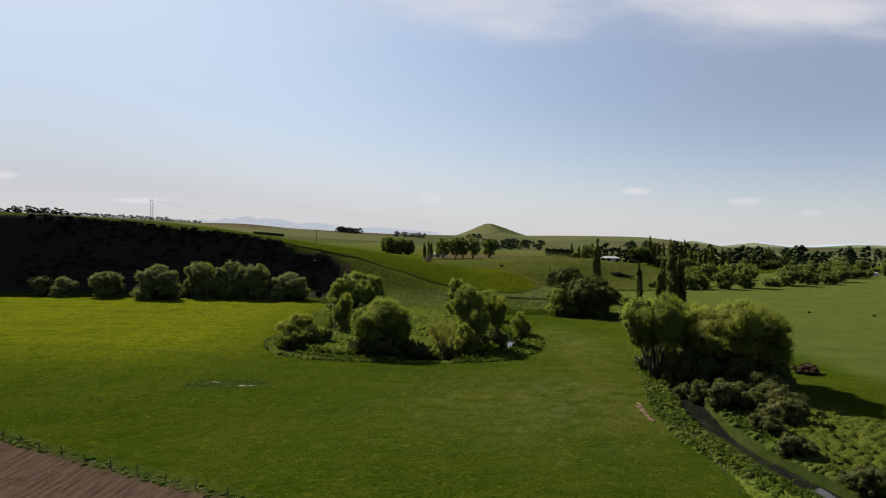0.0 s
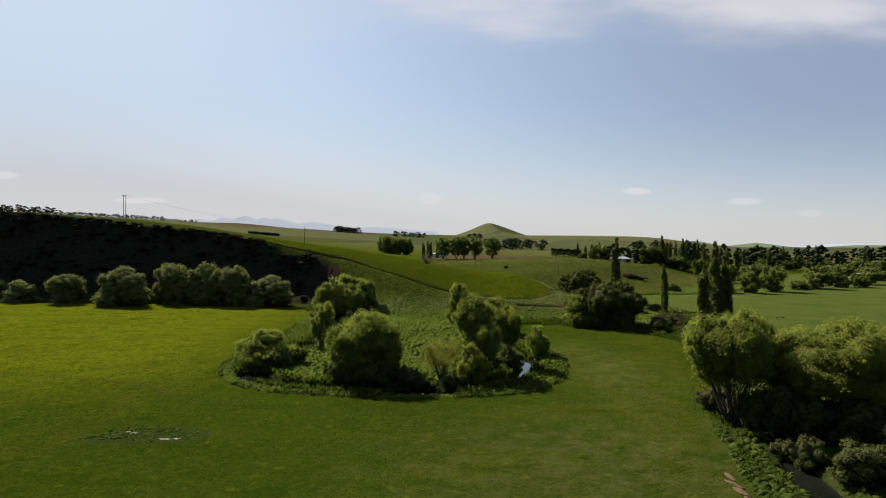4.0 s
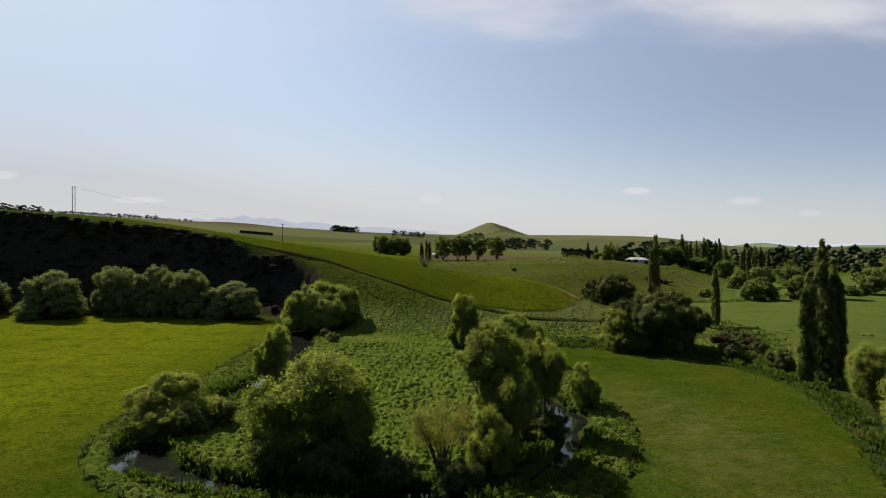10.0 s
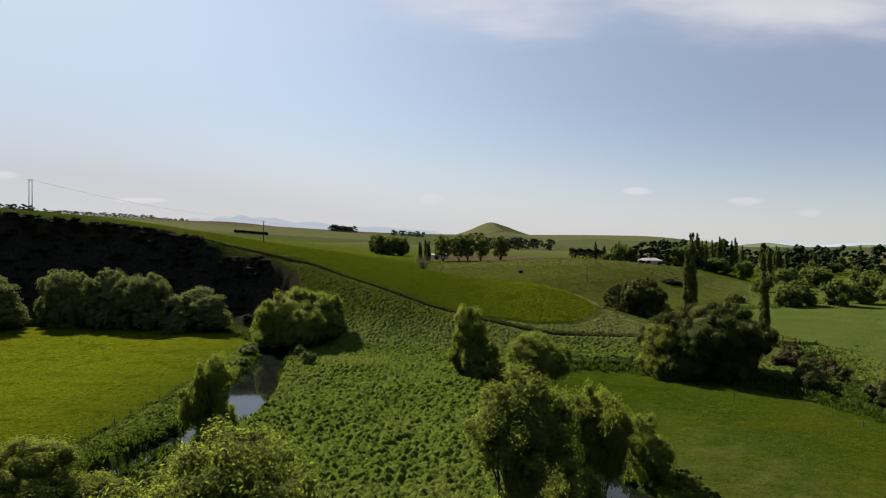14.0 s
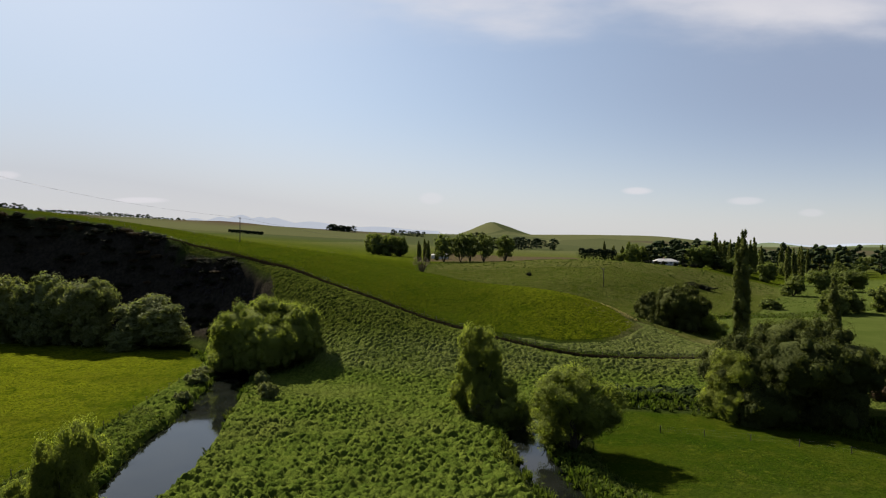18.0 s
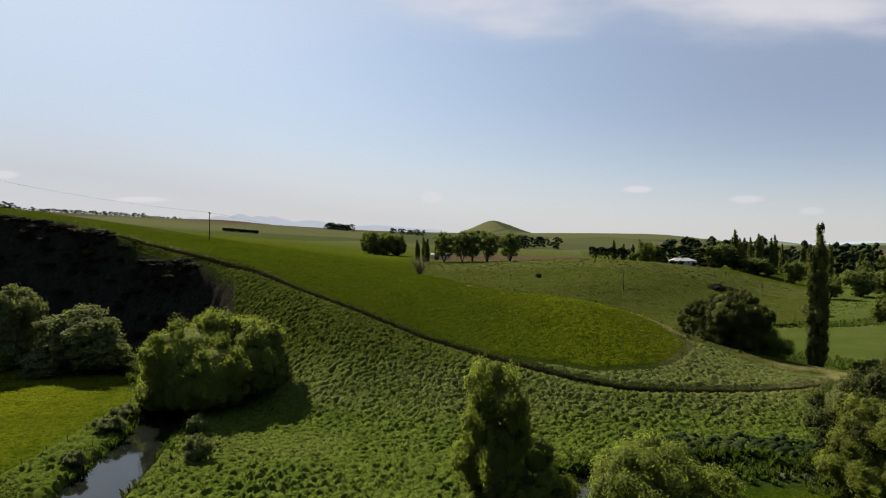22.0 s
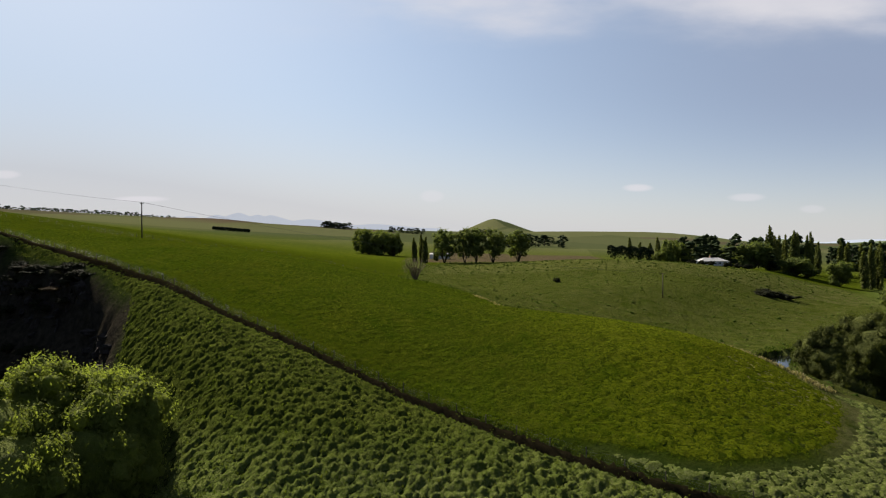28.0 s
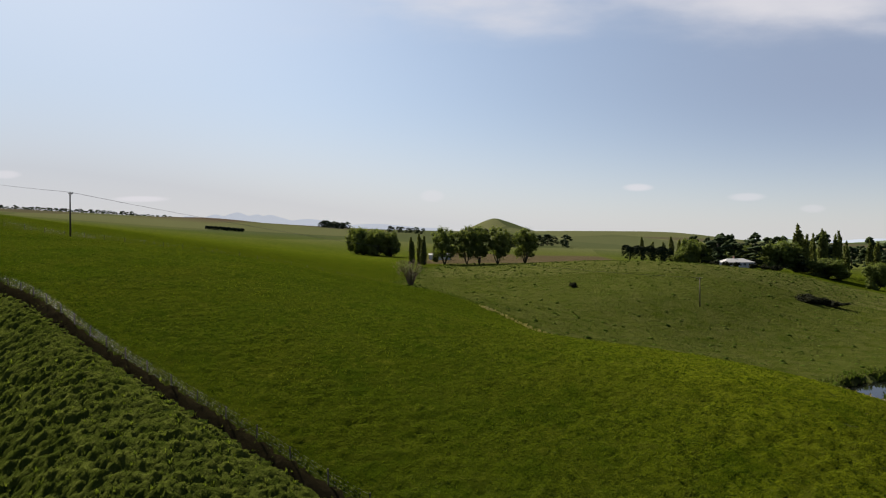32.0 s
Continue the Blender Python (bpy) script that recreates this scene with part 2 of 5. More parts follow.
M_MAT = mat_material()
M_CLUMP = tussock_material("tussock_clump", (0.027, 0.041, 0.008), (0.064, 0.080, 0.016), (0.119, 0.122, 0.047))
M_STRAW = tussock_material("straw_grass", (0.117, 0.100, 0.049), (0.191, 0.165, 0.094), (0.254, 0.215, 0.143))
M_PASTURE = tussock_material("pasture_grass", (0.026, 0.046, 0.003), (0.056, 0.078, 0.006), (0.092, 0.102, 0.014))
M_HILLGRASS = tussock_material("hill_grass", (0.024, 0.040, 0.003), (0.052, 0.070, 0.006), (0.090, 0.096, 0.014))
M_BANK = tussock_material("bank_grass", (0.019, 0.036, 0.005), (0.049, 0.070, 0.012), (0.091, 0.098, 0.029))
# bank growth blackened: the shade on the bank's face is in the colour
M_SHADEBANK = tussock_material("shade_rough", (0.006, 0.005, 0.003), (0.014, 0.012, 0.006), (0.026, 0.022, 0.012))
M_REED = tussock_material("blue_tussock", (0.010, 0.018, 0.006), (0.024, 0.034, 0.011), (0.046, 0.056, 0.024))
M_WATER = water_material()
M_WILLOW = leaf_material("willow_leaf", (0.112, 0.136, 0.030), (0.168, 0.192, 0.046), 0.42)
M_DARKWILLOW = leaf_material("dark_willow_leaf", (0.032, 0.040, 0.012), (0.076, 0.088, 0.023), 0.22)
M_SILVER = leaf_material("silver_willow_leaf", (0.088, 0.102, 0.038), (0.170, 0.190, 0.080), 0.28)
M_YELLOW = leaf_material("young_willow_leaf", (0.085, 0.090, 0.023), (0.159, 0.155, 0.047), 0.35)
M_POPLAR = leaf_material("poplar_leaf", (0.049, 0.060, 0.017), (0.117, 0.130, 0.036), 0.28)
M_FARLEAF = leaf_material("broad_leaf", (0.056, 0.076, 0.020), (0.126, 0.146, 0.040), 0.30)
M_BUSH = leaf_material("bank_shrub_leaf", (0.040, 0.050, 0.016), (0.111, 0.122, 0.047), 0.25)
M_PINE = leaf_material("pine_needle", (0.012, 0.020, 0.008), (0.030, 0.044, 0.016), 0.06)
M_HEDGE = leaf_material("hedge_leaf", (0.006, 0.011, 0.005), (0.016, 0.024, 0.010), 0.05)
# gorse kept nearly black, the bluff's shade worked into its colour
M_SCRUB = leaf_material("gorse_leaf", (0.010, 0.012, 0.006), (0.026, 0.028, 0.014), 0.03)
M_RED = leaf_material("reddish_twig", (0.034, 0.024, 0.015), (0.070, 0.050, 0.028), 0.12)
M_TWIG = bark_material("bare_twig", (0.070, 0.048, 0.030), (0.150, 0.112, 0.074))
M_BARK = bark_material("bark", (0.022, 0.018, 0.013), (0.062, 0.053, 0.041))
M_POST = plain_material("post_wood", (0.020, 0.017, 0.013), (0.050, 0.044, 0.035), 12)
M_POLE = plain_material("pole_wood", (0.026, 0.022, 0.017), (0.060, 0.050, 0.040), 6)
M_WIRE = plain_material("wire", (0.05, 0.05, 0.05), (0.09, 0.09, 0.09), 30, 0.6, 0.0)
M_INSUL = plain_material("insulator", (0.30, 0.27, 0.24), (0.45, 0.42, 0.38), 20, 0.3)
M_ROOF = plain_material("painted_iron", (0.20, 0.20, 0.20), (0.28, 0.28, 0.28), 3, 0.8, 0.0, 0.2)
M_WALL = plain_material("weatherboard", (0.42, 0.40, 0.36), (0.58, 0.56, 0.51), 3)
M_BRICK = plain_material("chimney_brick", (0.20, 0.11, 0.08), (0.32, 0.19, 0.14), 14)
M_TRIM = plain_material("trim_paint", (0.62, 0.62, 0.60), (0.75, 0.75, 0.73), 8)
M_GLASS = plain_material("window_glass", (0.02, 0.022, 0.026), (0.03, 0.034, 0.04), 2, 0.08)
# slip rock coloured nearly black for the shadow on the cliff
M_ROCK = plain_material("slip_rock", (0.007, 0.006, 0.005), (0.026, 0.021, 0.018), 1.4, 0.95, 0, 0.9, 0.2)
M_STONE = plain_material("pale_stone", (0.085, 0.080, 0.062), (0.180, 0.165, 0.135), 3, 0.9)
M_CLAY = plain_material("clay", (0.046, 0.029, 0.016), (0.085, 0.056, 0.032), 2.5, 0.95)
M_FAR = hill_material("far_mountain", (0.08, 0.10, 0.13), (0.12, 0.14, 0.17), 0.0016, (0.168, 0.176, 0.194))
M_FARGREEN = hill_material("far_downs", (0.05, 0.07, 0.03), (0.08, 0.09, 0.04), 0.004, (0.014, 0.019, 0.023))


# ---------------------------------------------------------------- mesh helpers
def part(name, bm, material, parent=None, label="", smooth=False):
    """Links a bmesh, or (vertices, faces), as one mesh object."""
    me = bpy.data.meshes.new(name)
    if isinstance(bm, tuple):
        v, f = np.asarray(bm[0], np.float32), np.asarray(bm[1], np.int32)
        k = f.shape[1]
        me.vertices.add(len(v))
        me.vertices.foreach_set("co", v.ravel())
        me.loops.add(f.size)
        me.loops.foreach_set("vertex_index", f.ravel())
        me.polygons.add(len(f))
        me.polygons.foreach_set("loop_start", np.arange(0, f.size, k, dtype=np.int32))
        me.polygons.foreach_set("loop_total", np.full(len(f), k, np.int32))
        me.update(calc_edges=True)
        me.validate()
    else:
        bm.to_mesh(me)
        bm.free()
    if smooth:
        me.polygons.foreach_set("use_smooth", [True] * len(me.polygons))
    me.materials.append(material)
    ob = new(name, me)
    if parent is not None:
        ob.parent = parent
    if label:
        ob["label"] = label
    return ob


def empty(name, m, label, category, group="", kind=""):
    e = new(name)
    e.matrix_basis = m
    return tagged(e, label, category, group, kind)


def tube(bm, points, radii, sides=7):
    """A tapered round tube along points."""
    rings = []
    pts = [Vector(p) for p in points]
    for i, p in enumerate(pts):
        d = (pts[min(i + 1, len(pts) - 1)] - pts[max(i - 1, 0)]).normalized()
        a = d.orthogonal().normalized()
        b = d.cross(a)
        rings.append([bm.verts.new(p + (a * math.cos(q) + b * math.sin(q)) * radii[i]) for q in (2 * math.pi * j / sides for j in range(sides))])
    for r0, r1 in zip(rings, rings[1:]):
        for j in range(sides):
            bm.faces.new((r0[j], r0[(j + 1) % sides], r1[(j + 1) % sides], r1[j]))
    bm.faces.new(rings[-1])
    bm.faces.new(rings[0][::-1])


def box(bm, cx, cy, cz, sx, sy, sz, bevel=0.0):
    r = bmesh.ops.create_cube(bm, size=1, matrix=Matrix.Translation((cx, cy, cz)) @ Matrix.Diagonal((sx, sy, sz, 1)))
    if bevel:
        edges = list({e for v in r["verts"] for e in v.link_edges})
        bmesh.ops.bevel(bm, geom=edges, offset=bevel, segments=1, affect="EDGES")


def polyline_distance(px, py, line):
    """Distance from points to a polyline, and how far along it the nearest place lies."""
    best = np.full(px.shape, 1e9)
    along = np.zeros(px.shape)
    run = 0.0
    for (ax, ay), (bx, by) in zip(line, line[1:]):
        dx, dy = bx - ax, by - ay
        n = dx * dx + dy * dy
        t = np.clip(((px - ax) * dx + (py - ay) * dy) / n, 0, 1)
        d = np.hypot(px - ax - t * dx, py - ay - t * dy)
        near = d < best
        best = np.where(near, d, best)
        along = np.where(near, run + t * math.sqrt(n), along)
        run += math.sqrt(n)
    return best, along


def inside(px, py, poly):
    r = np.zeros(px.shape, bool)
    for (ax, ay), (bx, by) in zip(poly, poly[1:] + poly[:1]):
        if ay == by:
            continue
        r ^= ((ay > py) != (by > py)) & (px < (bx - ax) * (py - ay) / (by - ay) + ax)
    return r


def signed(px, py, poly):
    """Distance to a polygon's edge, positive inside."""
    d, _ = polyline_distance(px, py, poly + poly[:1])
    return np.where(inside(px, py, poly), d, -d)


def smooth01(v):
    v = np.clip(v, 0, 1)
    return v * v * (3 - 2 * v)


def waves(x, y, size, seed=0.0):
    """Cheap rolling unevenness."""
    a = np.sin(x / size * 6.1 + seed) * np.cos(y / size * 5.3 + seed * 1.7)
    b = np.sin((x * 0.6 + y * 0.8) / size * 11.3 + seed * 2.3) * 0.5
    c = np.cos((x * 0.8 - y * 0.6) / size * 19.7 + seed * 3.1) * 0.28
    return (a + b + c) / 1.78


def smooth_line(line, steps=6):
    """A rounded line through the given plan points."""
    p = [Vector(q) for q in line]
    out = []
    for i in range(len(p) - 1):
        p0, p1, p2, p3 = p[max(i - 1, 0)], p[i], p[i + 1], p[min(i + 2, len(p) - 1)]
        for s in range(steps):
            t = s / steps
            out.append(tuple(0.5 * (2 * p1 + (p2 - p0) * t + (2 * p0 - 5 * p1 + 4 * p2 - p3) * t * t + (3 * p1 - p0 - 3 * p2 + p3) * t ** 3)))
    out.append(tuple(p[-1]))
    return out


# ---------------------------------------------------------------- the lie of the land
FENCE_LINE = smooth_line([(x + 0.45, y + 0.75) for x, y in [(-112, 379), (-89, 363.5), (-71, 353.2), (-54, 342), (-40, 331.5), (-27.5, 321.3), (-13.5, 311.2), (2.5, 300.2), (16, 291.6), (31, 286), (50.5, 288.3), (74, 297)]], 4)
RIM = [(-48, 331.5), (-56, 340), (-62, 345), (-71, 349), (-81, 355), (-98, 366), (-114, 367), (-152, 366), (-250, 372), (-400, 380)]
SLIP = [(-100, 366), (-81, 354), (-71, 348), (-62, 344), (-56, 339), (-48, 330.5), (-45, 324), (-43, 317), (-50, 312), (-60, 320), (-75, 330), (-100, 341)]
TIP = [(14, 295), (28, 291.3), (38, 293.4), (43, 296.5), (47, 301.4), (50.6, 307), (49.3, 311), (55, 312), (63, 304), (73, 299), (62, 292.8), (50.5, 289), (40, 287), (31, 286.7), (22, 289.5)]
STREAM = smooth_line([(-330, 327), (-230, 327), (-150, 331), (-100, 329), (-70, 322), (-52, 308), (-43, 290), (-39, 268), (-35, 240), (-33, 220), (-37, 203),
                      (-40, 185), (-38.5, 169), (-29, 160), (-15, 155.5), (-2, 154.5), (9, 158), (18, 169), (21.7, 186), (19, 206),
                      (15, 225), (14, 241), (16, 254), (26, 262), (40, 262), (54, 255), (67, 244), (75, 228), (77, 205), (68, 176),
                      (57, 150), (49, 125), (44, 105), (42.5, 90), (43.5, 75), (48, 50), (56, 20), (60, -60)], 5)
POOLS = ((-38.5, 167, 6.0), (-2, 153, 6.0), (23, 187, 5.5), (-36, 245, 5.0))      # open water: place and reach
BRANCH = smooth_line([(76, 232), (90, 262), (100, 290), (96, 325), (82, 352), (78, 376), (92, 391), (114, 398), (150, 405), (200, 440)], 5)
FOOT = [(-4000, 330), (-400, 340), (-200, 346), (-120, 346), (-88, 338), (-62, 322), (-38, 297), (-22, 280), (0, 270), (28, 268), (55, 267), (80, 273),
        (98, 288), (100, 304), (90, 318), (72, 342), (68, 366), (88, 402), (122, 420), (165, 458), (205, 500), (235, 560), (300, 640), (520, 740), (1500, 1100), (4000, 1700)]
HILL_LAND = FOOT + [(4000, 6000), (-4000, 6000)]
SPUR = [(-67, 349, 26), (-45, 333, 22), (-29, 323, 18), (-13, 312, 14), (0, 303, 10), (14, 296, 8), (34, 289, 5), (60, 298, 4), (80, 302, 3),
        (38, 316, 14), (50, 311, 9), (37, 336, 13), (10, 340, 17), (-30, 360, 23), (-76, 400, 29), (-40, 409, 24), (30, 375, 8), (58, 345, 3), (48, 385, 5), (5, 430, 14)]
KNOLL = [(-8, 472, 14), (49, 485, 12), (80, 453, 10), (143, 504, 6), (70, 545, 18), (120, 545, 17), (170, 623, 14), (130, 640, 16), (20, 600, 16), (170, 560, 11), (70, 420, 3)]
UPLAND = [(-120, 392, 36), (-181, 401, 43), (-300, 410, 50), (-50, 745, 20), (-372, 1272, 52), (-281, 1768, 69), (-600, 800, 72), (-900, 1600, 105),
          (40, 1000, 22), (60, 1900, 50), (400, 2150, 58), (780, 2300, 62), (1080, 2350, 22), (-160, 560, 36), (350, 1100, 10), (-1500, 900, 110), (-1200, 3000, 120), (1500, 3500, 40), (0, 3500, 60)]
KNOTS = np.array(SPUR + KNOLL + UPLAND, float)


def kernel(r):
    return np.where(r > 0, r * r * np.log(np.maximum(r, 1e-6)), 0)


def fit_hills():
    n = len(KNOTS)
    p = KNOTS[:, :2] / 300.0
    a = np.zeros((n + 3, n + 3))
    a[:n, :n] = kernel(np.hypot(p[:, None, 0] - p[None, :, 0], p[:, None, 1] - p[None, :, 1])) + np.eye(n) * 2e-4
    a[:n, n] = a[n, :n] = 1
    a[:n, n + 1:] = p
    a[n + 1:, :n] = p.T
    return np.linalg.solve(a, np.concatenate([KNOTS[:, 2], np.zeros(3)]))


HILLS = fit_hills()


def land(x, y, carve=True):
    """Ground height, metres above the river flat."""
    x, y = np.asarray(x, float), np.asarray(y, float)
    px, py = x / 300.0, y / 300.0
    up = HILLS[-3] + HILLS[-2] * px + HILLS[-1] * py
    for (kx, ky), w in zip(KNOTS[:, :2] / 300.0, HILLS):
        up = up + w * kernel(np.hypot(px - kx, py - ky))
    up = np.clip(up, 0.5, 150)
    far = smooth01((y - 2400) / 900)
    up = up * (1 - far) + 30 * far
    cone = np.sqrt(((x - 258) / 178) ** 2 + ((y - 3200) / 260) ** 2 + 0.035)
    up = up + 126 * np.exp(-cone ** 1.22) + 10 * np.exp(-(((x - 258) / 420) ** 2 + ((y - 3150) / 300) ** 2))
    d, _ = polyline_distance(x, y, FOOT)
    d = np.where(inside(x, y, HILL_LAND), d, -d)
    width = 24 + 1 * smooth01((-70 - x) / 40) - 5 * smooth01(x / 30) + 50 * smooth01((y - 380) / 80)
    crest = smooth01((-78 - x) / 20) * (1 - smooth01((y - 420) / 60))      # the bluff breaks off sharply at its rim
    z = up * np.minimum(smooth01(d / width) ** 0.9 * (1 + 0.14 * crest), 1.0)
    z = z + 9 * np.exp(-(((x + 508) / 110) ** 2 + ((y - 1650) / 100) ** 2))
    z = z + 0.25 * waves(x, y, 90, 0.4) * smooth01((y + 400) / 300) * (1 + smooth01(d / 60)) * 0.6
    z = z + 0.010 * np.clip(-x - 30, 0, 220) * smooth01((y - 90) / 90) * (1 - smooth01(d / 20))
    # the cut bank on the low side of the fence
    below = polyline_distance(x, y, [(fx - 0.5, fy - 0.85) for fx, fy in FENCE_LINE[8:]])[0]
    z = z - 0.5 * np.exp(-(below / 1.1) ** 2)
    # the slip under the rim of the bluff
    z = z - (4.2 + 0.9 * waves(x, y, 13, 0.9)) * smooth01((signed(x, y, SLIP) + 0.9 * waves(x, y, 7, 2.1)) / 2.4) * smooth01((z - 2.5) / 7)
    if carve:
        right = smooth01(x / 10) * (1 - smooth01((y - 215) / 15))
        for line, half in ((STREAM, 1.25), (BRANCH, 0.6)):
            r, s = polyline_distance(x, y, line)
            half_here = half + 0.5 * np.sin(s / 11.0) + 0.3 * np.sin(s / 4.3)
            half_here = half_here + 1.9 * (x < -25) * smooth01((y - 200) / 25) * (1 - smooth01((y - 280) / 20)) + 1.5 * smooth01((y - 362) / 10) * (x > 0) - 0.85 * right - 1.2 * right * (1 - smooth01((y - 179) / 5)) * smooth01((x - 3) / 4) - 0.45 * (x < -25) * (1 - smooth01((y - 195) / 15))
            half_here = half_here - 1.8 * smooth01((x - 62) / 5) * (y < 250) - 1.2 * smooth01((x - 60) / 5) * (y > 225) * (y < 345)
            half_here = half_here + 0.9 * smooth01((x - 30) / 5) * (1 - smooth01((y - 112) / 10))
            for cx, cy, reach in POOLS:
                half_here = half_here + 1.5 * np.exp(-((x - cx) ** 2 + (y - cy) ** 2) / reach ** 2)
            z = z - 2.6 * (1 - smooth01((r - half_here) / 2.0)) * (1 - smooth01((z - 1.5) / 4))
    return z


def land1(x, y):
    return float(land(np.array([x]), np.array([y]))[0])


def axis(cuts):
    out = [cuts[0][0]]
    for (a, _), (b, step) in zip(cuts, cuts[1:]):
        n = max(1, round((b - a) / step))
        out += [a + (b - a) * (i + 1) / n for i in range(n)]
    return np.array(out)
# ---------------------------------------------------------------- ground sheet
RANK_AREA = [(-400, 340), (-400, 400), (-200, 395), *FENCE_LINE, (88, 312), (100, 300), (98, 285), (80, 271), (60, 258), (66, 246), (54, 254), (40, 260), (26, 261), (16, 253), (14, 241), (15, 225),
             (19, 206), (22, 186), (18, 168), (9, 157), (-2, 153), (-15, 154), (-29, 159), (-39, 168), (-41, 185), (-38, 203), (-34, 220), (-36, 240), (-40, 268), (-44, 290), (-53, 310), (-71, 328), (-100, 338)]
KNOLL_AREA = [(52, 311), (42, 333), (33, 365), (16, 405), (-2, 440), (-14, 470), (-6, 560), (10, 620), (140, 625), (230, 590), (215, 480), (130, 405), (95, 385), (75, 360), (80, 330), (98, 312)]
PLOUGHED = [(-400, 305), (-63, 91.5), (-54.5, 86), (-24, 69.5), (20, 45), (60, -60), (-400, -200)]
TRACK = smooth_line([(-150, 172), (-95, 168), (-62, 160), (-46, 148), (-20, 139), (10, 138)], 4)
BROWN_FIELD = [(-14, 606), (100, 640), (138, 690), (170, 900), (-10, 860)]


MEANDER = smooth_line([(-56, 318), (-51, 293), (-49, 259), (-48, 240), (-48, 208), (-49.5, 190), (-47, 172), (-41, 160), (-32, 152.5), (-17, 149), (1, 148), (18, 153), (27, 166), (31, 182), (31, 196), (26, 214), (22, 230), (24, 248)], 3)


def worn_at(x, y):
    """The faint track and the wet patch with their coarser grass."""
    track = polyline_distance(x, y, TRACK)[0]
    patch = np.hypot((x + 42) / 9, (y - 125) / 4.5) + 0.3 * waves(x, y, 23, 1.3)
    return np.maximum(0.28 * (1 - smooth01((track - 0.8) / 1.2)), 0.95 * (1 - smooth01((patch - 0.7) / 0.4)))


def dry_at(x, y):
    """Where the grass has bleached."""
    dry = 0.15 * np.exp(-(((x - 38) / 12) ** 2 + ((y - 180) / 34) ** 2)) + 0.14 * np.exp(-(((x - 20) / 26) ** 2 + ((y - 112) / 26) ** 2))
    dry = dry + 0.7 * np.exp(-(((x - 76) / 20) ** 2 + ((y - 297) / 12) ** 2)) + 0.6 * np.exp(-(((x - 44) / 8) ** 2 + ((y - 309) / 9) ** 2)) + 0.18 * smooth01(signed(x, y, KNOLL_AREA) / 10)
    return dry


def sunny_yellow_at(x, y):
    """Where the grass is yellower and its colour is brightened as if sunnier."""
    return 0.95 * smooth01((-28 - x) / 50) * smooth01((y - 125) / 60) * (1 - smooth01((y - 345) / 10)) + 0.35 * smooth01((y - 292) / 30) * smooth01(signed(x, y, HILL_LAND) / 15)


def ground_sheet():
    xs = axis([(-4600, 0), (-800, 260), (-260, 40), (-130, 7), (130, 1.2), (330, 7), (800, 40), (4600, 260)])
    ys = axis([(-900, 0), (0, 90), (60, 6), (350, 1.2), (520, 3), (800, 9), (1500, 28), (4950, 100)])
    gx, gy = np.meshgrid(xs, ys)
    x, y = gx.ravel(), gy.ravel()
    z = land(x, y)
    nx, ny = len(xs), len(ys)
    i = np.arange(nx * ny).reshape(ny, nx)
    faces = np.stack([i[:-1, :-1], i[:-1, 1:], i[1:, 1:], i[1:, :-1]], -1).reshape(-1, 4)
    near_stream = polyline_distance(x, y, STREAM)[0]
    near_branch = polyline_distance(x, y, BRANCH)[0]
    wob = waves(x, y, 23, 1.3)
    rank = smooth01(signed(x, y, RANK_AREA) / 1.5 + 0.5)
    rank = np.maximum(rank, smooth01((7.0 + 1.5 * wob - near_stream) / 1.6))
    rank = np.maximum(rank, smooth01(signed(x, y, MEANDER + [(16, 262), (-40, 300)]) / 1.4 + 0.3 + 0.4 * wob))
    rank = np.maximum(rank, smooth01((6.5 + 1.5 * wob - near_branch) / 1.6))
    rank = np.maximum(rank, 0.45 * smooth01(signed(x, y, KNOLL_AREA) / 3 + 0.5))
    rank = np.maximum(rank, 0.9 * smooth01((signed(x, y, PLOUGHED) + 1.2) / 1.0) * (1 - smooth01(signed(x, y, PLOUGHED) / 1.0)))
    soil = smooth01(signed(x, y, PLOUGHED) / 1.2) + 0.75 * smooth01(signed(x, y, BROWN_FIELD) / 10) + 0.8 * smooth01(signed(x, y, [(-610, 1560), (-410, 1560), (-400, 1780), (-640, 1780)]) / 30)
    dry, sunny_yellow = dry_at(x, y), sunny_yellow_at(x, y)
    hill = smooth01(signed(x, y, HILL_LAND) / 8 - 1) * (1 - smooth01((y - 500) / 150))
    plain = smooth01((x - 84) / 14) * (1 - smooth01(signed(x, y, HILL_LAND) / 20))
    far = 0.9 * smooth01((y - 560) / 900) * smooth01(signed(x, y, HILL_LAND) / 30)
    rank = np.maximum(rank, worn_at(x, y))
    shaded_scar = smooth01((signed(x, y, FOOT + [(100, 420), *RIM, (-4000, 395)]) + 2) / 6) * smooth01((-41 - x) / 5)
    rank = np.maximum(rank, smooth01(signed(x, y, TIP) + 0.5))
    shaded_scar = np.maximum(shaded_scar, smooth01((signed(x, y, SLIP) + 1.5) / 1.2)) * smooth01((z - 0.8) / 2)
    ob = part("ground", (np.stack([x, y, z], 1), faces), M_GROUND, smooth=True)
    for name, v in (("rank", rank), ("soil", soil), ("dry", dry), ("sunny_yellow", sunny_yellow), ("plain", plain), ("shaded_scar", shaded_scar), ("far", far), ("hill", hill)):
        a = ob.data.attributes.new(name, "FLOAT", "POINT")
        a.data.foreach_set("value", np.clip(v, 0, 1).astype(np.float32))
    return tagged(ob, "rolling green pasture with tussock slopes and river flat", "ground", kind="structure")


ground_sheet()


